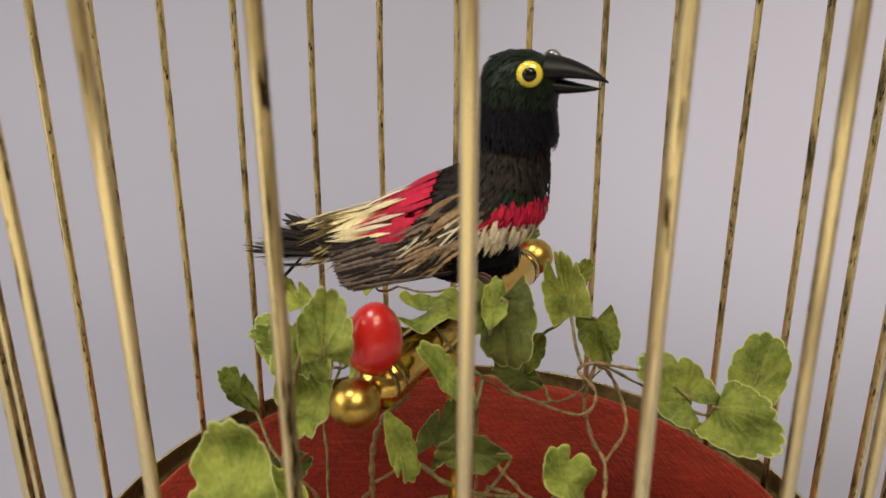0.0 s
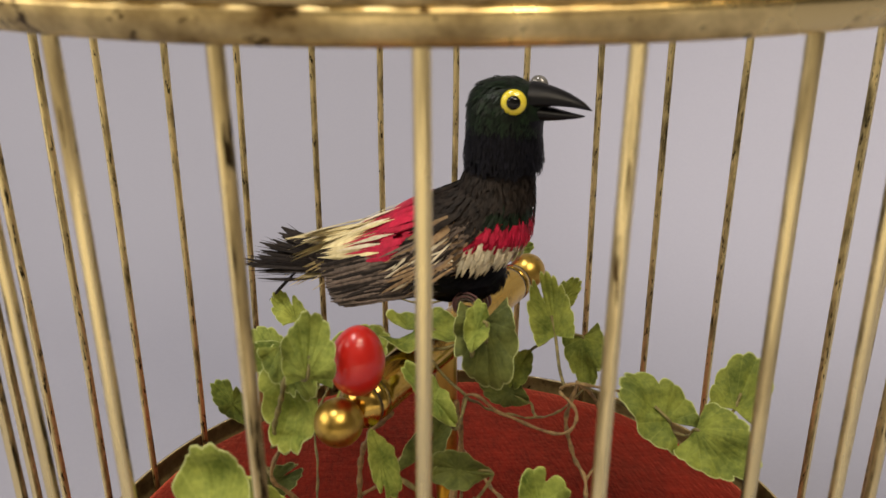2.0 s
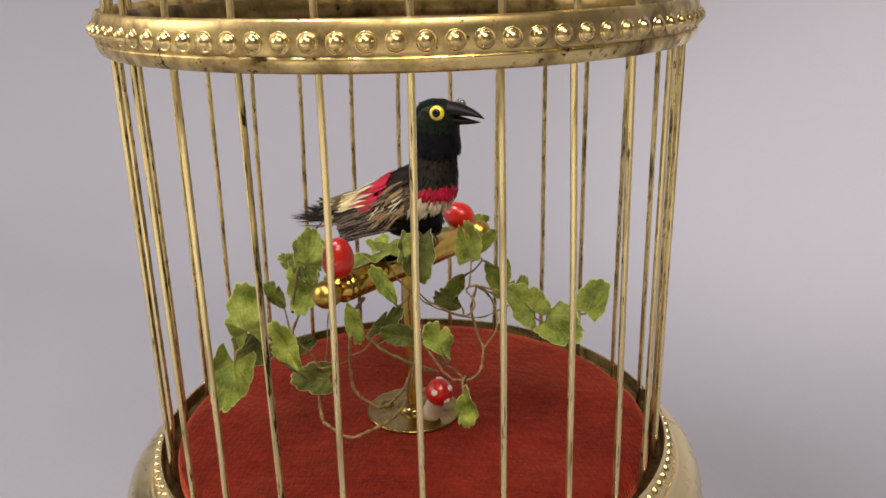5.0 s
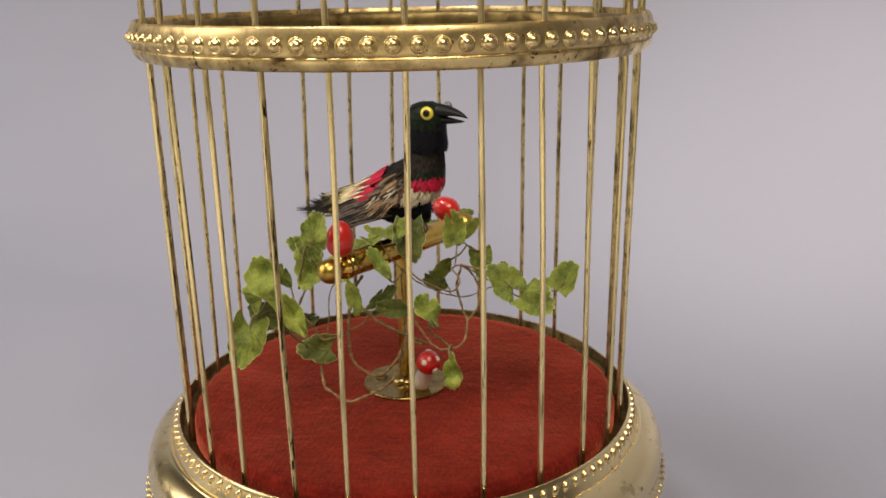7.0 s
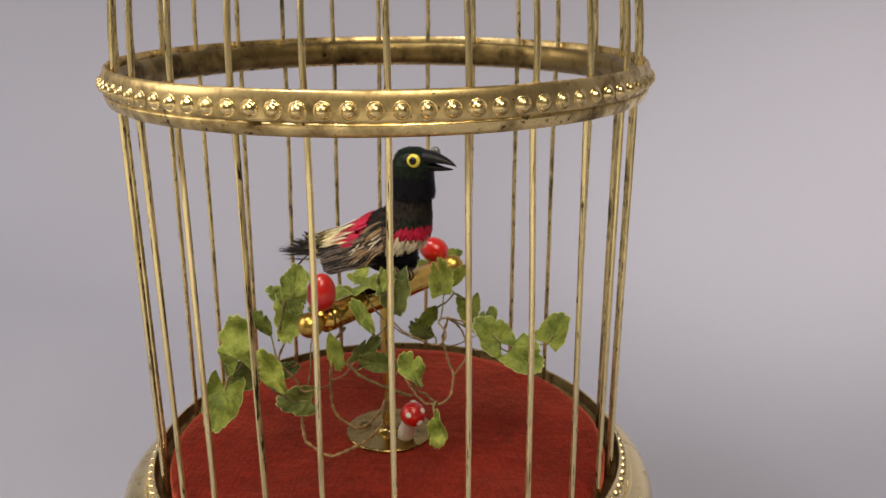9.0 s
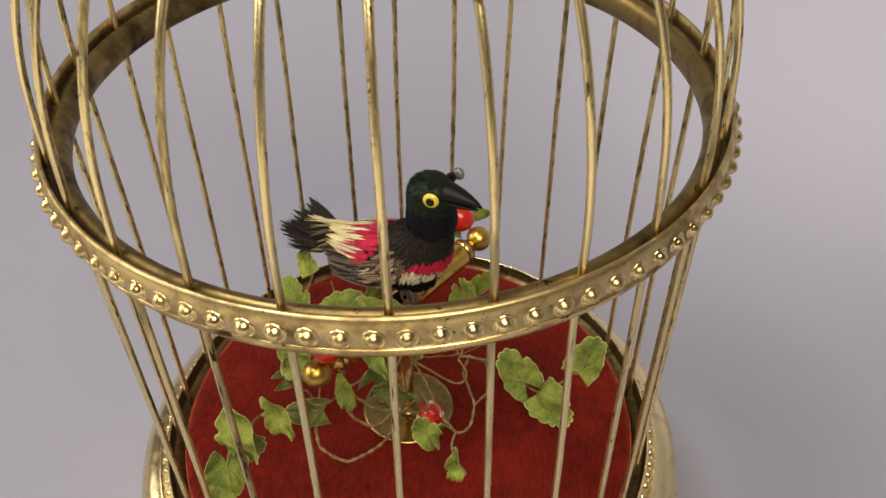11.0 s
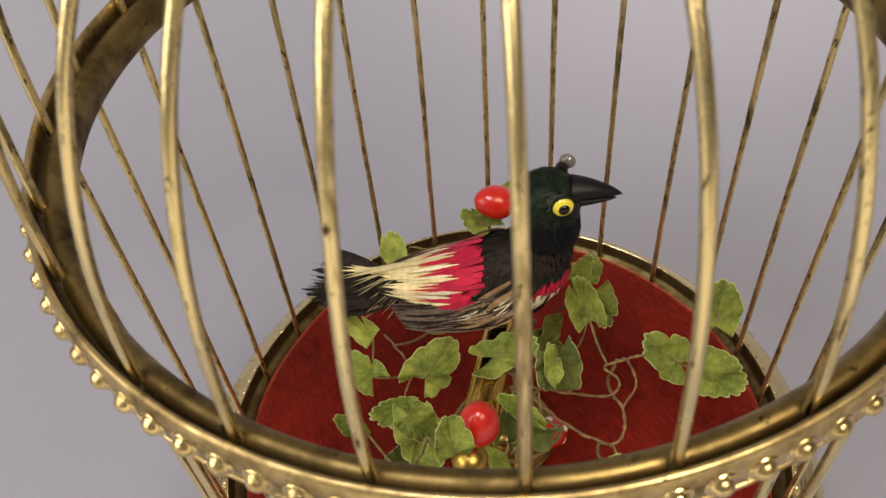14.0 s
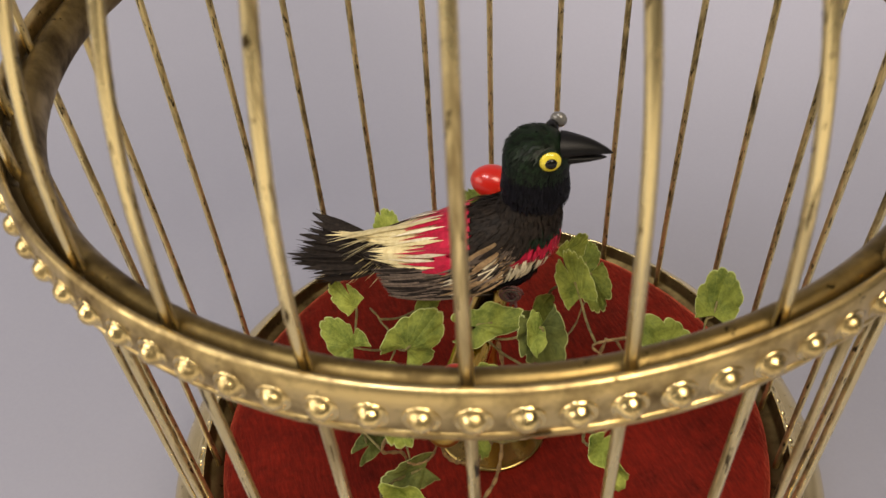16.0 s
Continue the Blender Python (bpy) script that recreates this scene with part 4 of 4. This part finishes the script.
def bird():
    b, rng = Builder(), random.Random(7)
    ns, nu = 40, 32
    grid = []
    for i in range(ns + 1):
        for k in range(nu):
            p, n = body_point(i / ns, 2 * math.pi * k / nu)
            grid.append(p - n * 0.0003)
    base = len(b.v)
    b.v += [tuple(p) for p in grid]
    for i in range(ns):
        for k in range(nu):
            l = (k + 1) % nu
            b.f.append((base + i * nu + k, base + i * nu + l, base + (i + 1) * nu + l, base + (i + 1) * nu + k))
            p, n = body_point((i + 0.5) / ns, 2 * math.pi * (k + 0.5) / nu)
            b.m.append(plumage(p, n, random.Random(1)))
    # short feathers all over the body
    for q in range(5200):
        s, u = rng.uniform(0.05, 0.97), rng.uniform(0, 2 * math.pi)
        p, n = body_point(s, u)
        if n.z > 0.0 and p.x < -0.0050:
            continue
        back = (body_point(max(s - 0.03, 0), u)[0] - p).normalized()
        side = back.cross(n).normalized()
        big = rng.uniform(0.0014, 0.0026)
        w = big * rng.uniform(0.08, 0.15)
        tip = p + back * big + n * rng.uniform(0.0, 0.00035) + side * rng.uniform(-0.0003, 0.0003)
        mid = p + back * big * 0.5 + n * 0.0002
        m = plumage(p + back * big * 0.35, n, rng)
        b.add([p - n * 0.0002, mid - side * w, tip, mid + side * w], [(0, 1, 2, 3)], m)
    # full belly over the perch
    vs, fs = ball_mesh(0.0092, 0.0062, 0.0056, 28, 16)
    b.add([Vector(v) + Vector((0.0010, 0, 0.0590)) for v in vs], fs, BELLY)
    for q in range(900):
        a, c = rng.uniform(0, 2 * math.pi), rng.uniform(-1, 0.1)
        k = math.sqrt(1 - c * c)
        n = Vector((k * math.cos(a) / 1.5, k * math.sin(a), c * 1.1)).normalized()
        p = Vector((0.0010 + 0.0092 * k * math.cos(a), 0.0062 * k * math.sin(a), 0.0590 + 0.0056 * c))
        lay = Vector((-1, 0, -0.2))
        lay = (lay - n * lay.dot(n)).normalized()
        side = lay.cross(n).normalized()
        big = rng.uniform(0.0014, 0.0026)
        b.add([p - n * 0.0001, p + lay * big * 0.5 - side * big * 0.1 + n * 0.0002, p + lay * big + n * rng.uniform(0, 0.0003), p + lay * big * 0.5 + side * big * 0.1 + n * 0.0002], [(0, 1, 2, 3)], BELLY)
    # head: a rounded cap with a skirt, as one turned form
    hc = Vector((0.0094, 0.0, 0.0846))
    rings = [(0.0050, -0.0082), (0.0059, -0.0080), (0.0060, -0.0060), (0.0057, -0.0030), (0.0056, 0.0), (0.0054, 0.0020), (0.0048, 0.0036), (0.0037, 0.0048), (0.0020, 0.0055), (0.0002, 0.0057)]
    vs, fs = [], []
    for r, z in rings:
        for k in range(28):
            a = 2 * math.pi * k / 28
            front = 1 + 0.10 * max(0, math.cos(a)) * (1 if -0.001 < z < 0.005 else 0)
            vs.append((hc.x + r * math.cos(a) * front, hc.y + 0.95 * r * math.sin(a), hc.z + z))
    for j in range(len(rings) - 1):
        for k in range(28):
            l = (k + 1) % 28
            fs.append((j * 28 + k, j * 28 + l, (j + 1) * 28 + l, (j + 1) * 28 + k))
    b.add(vs, fs[:4 * 28], BELLY)
    b.add(vs, fs[4 * 28:], G_HEAD)
    for q in range(4200):
        a, z = rng.uniform(0, 2 * math.pi), rng.uniform(-0.0076, 0.0056)
        for (r0, z0), (r1, z1) in zip(rings[:-1], rings[1:]):
            if z0 <= z <= z1:
                t = (z - z0) / (z1 - z0)
                r = r0 + (r1 - r0) * t
                n = Vector(((z1 - z0) * math.cos(a), (z1 - z0) * math.sin(a), r0 - r1)).normalized()
        p = hc + Vector((r * math.cos(a) * 1.02, 0.97 * r * math.sin(a), z))
        if p.x > hc.x + 0.0046 and z > 0.0005:
            continue
        lay = Vector((-0.6 if z > 0 else -0.15, 0, -1.0))
        lay = (lay - n * lay.dot(n)).normalized()
        side = lay.cross(n).normalized()
        big = rng.uniform(0.0009, 0.0016)
        w = big * rng.uniform(0.07, 0.13)
        b.add([p - n * 0.0001, p + lay * big * 0.5 - side * w + n * 0.00012, p + lay * big + n * rng.uniform(-0.0001, 0.00005), p + lay * big * 0.5 + side * w + n * 0.00012], [(0, 1, 2, 3)], G_HEAD if z + 0.0006 * rng.uniform(-1, 1) > -0.0012 else BELLY)
    # beak: two tapered, curved mandibles, a little open
    for upper in (True, False):
        vs, fs, seg = [], [], 12
        for i in range(9):
            t = i / 8
            if upper:
                c = Vector((0.0135 + 0.0090 * t, 0, 0.0871 + 0.0010 * t - 0.0020 * t * t))
                w, h0, h1 = 0.0030 * (1 - t) ** 0.75 + 0.00012, 0.0028 * (1 - t) ** 0.7 + 0.0001, 0.0009 * (1 - t) + 0.00008
            else:
                c = Vector((0.0135 + 0.0080 * t, 0, 0.0858 - 0.0009 * t + 0.0003 * t * t))
                w, h0, h1 = 0.0024 * (1 - t) ** 0.8 + 0.00010, 0.0009 * (1 - t) + 0.00008, 0.0017 * (1 - t) ** 0.8 + 0.0001
            for k in range(seg):
                a = 2 * math.pi * k / seg
                vs.append(c + Vector((0, w * math.cos(a), (h0 if math.sin(a) > 0 else h1) * math.sin(a))))
        for i in range(8):
            for k in range(seg):
                l = (k + 1) % seg
                fs.append((i * seg + k, i * seg + l, (i + 1) * seg + l, (i + 1) * seg + k))
        fs.append(tuple(8 * seg + k for k in range(seg)))
        b.add(vs, fs, BEAK)
    # eyes: yellow glass domes with black pupils
    for s in (-1, 1):
        c = Vector((0.0119, s * 0.00445, 0.0876))
        out = Vector((0.22, s, 0.12)).normalized()
        q = out.to_track_quat("Z", "Y").to_matrix()
        if s > 0:
            # one eye is a clear bead standing out on a black seat
            vs, fs = ball_mesh(0.0013, 0.0013, 0.0022, 20, 12)
            b.add([q @ Vector(v) + c for v in vs], fs, PUP)
            c = c + out * 0.0020 + Vector((0.0008, 0, 0.0003))
            vs, fs = ball_mesh(0.00155, 0.00155, 0.00115, 24, 12)
            b.add([q @ Vector(v) + c for v in vs], fs, GLASS)
            vs, fs = ball_mesh(0.00085, 0.00085, 0.0005, 20, 8)
            b.add([q @ Vector(v) + c + out * 0.0009 for v in vs], fs, PUP)
            continue
        vs, fs = ball_mesh(0.00190, 0.00190, 0.00095, 28, 12)
        b.add([q @ Vector(v) + c for v in vs], fs, YEL)
        vs, fs = ball_mesh(0.00105, 0.00105, 0.00060, 24, 10)
        b.add([q @ Vector(v) + c + out * 0.00072 for v in vs], fs, PUP)
        vs, fs = lathe([(0.0017, -0.0001), (0.0020, 0.0002), (0.0021, -0.0001), (0.0020, -0.0006)], 28)
        b.add([q @ Vector(v) + c for v in vs], fs, G_HEAD)
    # rump: long cream plumes, then crimson ones over them, ending in spikes
    for q in range(52):
        e = -1.15 + 2.30 * (q % 26 + rng.uniform(0.15, 0.85)) / 26
        p, n = rump(rng.uniform(-0.0130, -0.0095), 0.95 * e, 0.0004)
        p1 = Vector((rng.uniform(-0.0345, -0.0255) + 0.0045 * abs(e), 0, 0))
        p1.y = bird_axis(p1.x) - e * 0.0062 + rng.uniform(-0.0006, 0.0006)
        p1.z = 0.0572 - 0.0046 * min(1.0, e * e) + rng.uniform(-0.0004, 0.0006)
        b.strip(p, p1, rng.uniform(0.0010, 0.0016), CREAM, n, rng.uniform(0.0, 0.0006), 9, 0.02, 0.8, 0.25, 0.55)
    for q in range(34):
        e = -1 + 2 * (q + rng.uniform(0.2, 0.8)) / 34
        p, n = rump(rng.uniform(-0.0110, -0.0085), e, 0.0004)
        p1, n1 = rump(rng.uniform(-0.0245, -0.0185), e, 0.0008)
        b.strip(p, p1, rng.uniform(0.0010, 0.0015), CREAM, n, 0.0003, 7, 0.03, 0.8, 0.3, 0.45)
    for q in range(110):
        e = rng.uniform(-1, 1)
        p, n = rump(rng.uniform(-0.0070, -0.0018), e, 0.0006)
        p1, n1 = rump(rng.uniform(-0.0112, -0.0080), e, 0.0010)
        b.strip(p, p1, rng.uniform(0.0009, 0.0014), CRIM, n, rng.uniform(0.0001, 0.0004), 6, 0.05, 0.8, 0.15, 0.5)
    for q in range(26):
        e = -1 + 2 * (q + rng.uniform(0.2, 0.8)) / 26
        p, n = rump(-0.0085, e, 0.0010)
        p1, n1 = rump(rng.uniform(-0.0185, -0.0120), e, 0.0013)
        b.strip(p, p1, rng.uniform(0.0006, 0.0010), CRIM, n, 0.0002, 7, 0.02, 0.8, 0.15, 0.25)
    for q in range(13):
        e = -1 + 2 * (q + rng.uniform(0.1, 0.9)) / 13
        p, n = rump(rng.uniform(-0.0098, -0.0062), e, 0.0011)
        p1, n1 = rump(rng.uniform(-0.0190, -0.0150), e, 0.0016)
        b.strip(p, p1, rng.uniform(0.0006, 0.0011), PALE if q % 3 else CREAM, n, 0.0003, 8, 0.02, 0.04, 0.10, 0.35)
    # breast: a fringe of pale spikes under the crimson band
    for q in range(150):
        u = radians(rng.uniform(196, 344))
        sgm = rng.uniform(0.52, 0.60)
        p, n = body_point(sgm, u)
        if not 0.0628 < p.z < 0.0668 or p.x < 0.0045:
            continue
        down = Vector((-0.35, 0, -1.0))
        down = (down - n * down.dot(n)).normalized()
        b.strip(p + n * 0.0002, p + down * rng.uniform(0.0024, 0.0036) + n * 0.0004, rng.uniform(0.0004, 0.0008), PALE, n, 0.0002, 4, 0.05, 0.8, 0.2, 0.5)
    # tail: a ragged fan of dark vanes with loose slivers, lifted on the far side
    for q in range(17):
        e = -1 + 2 * q / 16
        p0 = Vector((-0.0205, bird_axis(-0.0205) + 0.0028 * e, 0.0542 + 0.0003 * (q % 3)))
        d = Vector((-0.0218 + 0.0050 * e * e + rng.uniform(-0.0015, 0.0015), 0.0028 + 0.0050 * e, -0.0020 + 0.0036 * max(0.0, e) + 0.0004 * (q % 3)))
        b.strip(p0, p0 + d * rng.uniform(0.86, 1.0), rng.uniform(0.0020, 0.0030), TAIL if q % 3 else BROWN, (0, -0.3 * e, 1), rng.uniform(-0.0008, 0.0004), 8, 0.14, 0.4, 0.25)
        for w in range(4):
            f = 0.3 * (w - 1.5)
            b.strip(p0 + Vector((0, 0, 0.0002)), p0 + d * rng.uniform(0.78, 0.99) + Vector((0, 0.0022 * f, 0.0003 + 0.0005 * rng.uniform(-1, 1))), rng.uniform(0.0003, 0.0006), BROWN if rng.random() < 0.5 else TAIL, (0, -0.3 * e, 1), rng.uniform(-0.0008, 0.0005), 6, 0.10)
    b.strip((-0.0285, 0.0020, 0.0535), (-0.0335, 0.0000, 0.0478), 0.0006, TAIL, (0, -1, 0.3), 0.0002, 5, 0.1)
    # wings: coverts and long primaries on both sides
    for s in (-1, 1):
        for q in range(420):
            t, w = rng.random(), rng.random()
            x0, z0 = 0.0015 - 0.0100 * t + rng.uniform(-0.001, 0.001), 0.0578 + 0.0078 * w - 0.0022 * t
            y0 = bird_axis(x0) + s * (0.0084 - 0.0012 * w - 0.0004 * t)
            x1, z1 = -0.0176 - 0.0034 * w + rng.uniform(-0.0016, 0.0012), 0.0508 + 0.0060 * w + rng.uniform(-0.0003, 0.0003)
            y1 = bird_axis(x1) + s * (0.0070 - 0.0014 * w + rng.uniform(-0.0003, 0.0003))
            b.strip((x0, y0, z0), (x1, y1, z1), rng.uniform(0.00022, 0.00055), rng.choice((GREY, GREY, GREY, BROWN)), (0.2, s, 0.35), rng.uniform(0.0004, 0.0012), 6, 0.25, 0.5, 0.4, 0.85)
        for q in range(210):
            t = rng.random()
            x0, z0 = 0.0042 - 0.0050 * rng.random(), 0.0672 - 0.0055 * t
            y0 = bird_axis(x0) + s * (0.0074 + 0.0016 * t)
            x1, z1 = x0 - rng.uniform(0.0045, 0.0085), z0 - rng.uniform(0.0035, 0.0060)
            y1 = bird_axis(x1) + s * (0.0086 + rng.uniform(0, 0.0005))
            m = rng.choice((TAN, TAN, TAN, GREY, GREY, BROWN, BROWN, BROWN, PALE) if t > 0.3 else (BROWN, BROWN, GREY, BROWN, TAN, PALE))
            b.strip((x0, y0, z0), (x1, y1, z1), rng.uniform(0.00025, 0.0007), m, (0.2, s, 0.4), rng.uniform(0, 0.0006), 5, 0.06)
        for q in range(9):
            x0, z0 = 0.0046 - 0.0040 * rng.random(), 0.0705 - 0.0045 * rng.random()
            y0 = s * (0.0066 + 0.16 * (0.0705 - z0))
            x1, z1 = x0 - rng.uniform(0.0045, 0.0065), z0 - rng.uniform(0.0034, 0.0048)
            b.strip((x0, y0, z0), (x1, bird_axis(x1) + s * (0.0080 + rng.uniform(0, 0.0008)), z1), rng.uniform(0.0009, 0.0014), (TAN, GREY, BROWN)[q % 3], (0.2, s, 0.5), 0.0006, 5, 0.15)
    # feet: wire loops on the perch
    for s in (-1, 1):
        x = 0.0030
        vs, fs = tube(smooth_path([(x, s * 0.0022, 0.0575), (x + 0.0005, s * 0.0030, 0.0545), (x + 0.0012, s * 0.0034, 0.0520), (x + 0.0030, s * 0.0036, 0.0505)], 5), 0.00038, 7)
        b.add(vs, fs, LEG)
        for d in (-0.0012, 0.0, 0.0012):
            vs, fs = tube(smooth_path([(x + 0.0008, s * 0.0033, 0.0535), (x + 0.0026, s * 0.0033 + d, 0.0528), (x + 0.0032, s * 0.0033 + d * 1.6, 0.0508), (x + 0.0020, s * 0.0033 + d * 1.6, 0.0492)], 4), 0.00030, 6)
            b.add(vs, fs, LEG)
        for turn, mat in ((0.0, LEG), (0.0006, GREY)):
            coil = []
            for i in range(29):
                a = 2 * math.pi * i / 14
                r = 0.0024 - 0.0009 * i / 28 - 0.7 * turn
                coil.append((x + 0.0022 + r * math.cos(a), s * (0.0052 + 0.00028 * i / 14 + 0.4 * turn), 0.0547 + r * math.sin(a)))
            vs, fs = tube(coil, 0.00021, 6, None, (0.0, 1.0, 0.0))
            b.add(vs, fs, mat)
    ob = new("bird_figurine", mesh_of("bird_figurine", b.v, b.f, BIRD_MATS, b.m))
    ob.location.z = -0.0005
    return tagged(ob, "feathered mechanical songbird with black head and crimson and cream rump", "bird figurine")


bird()
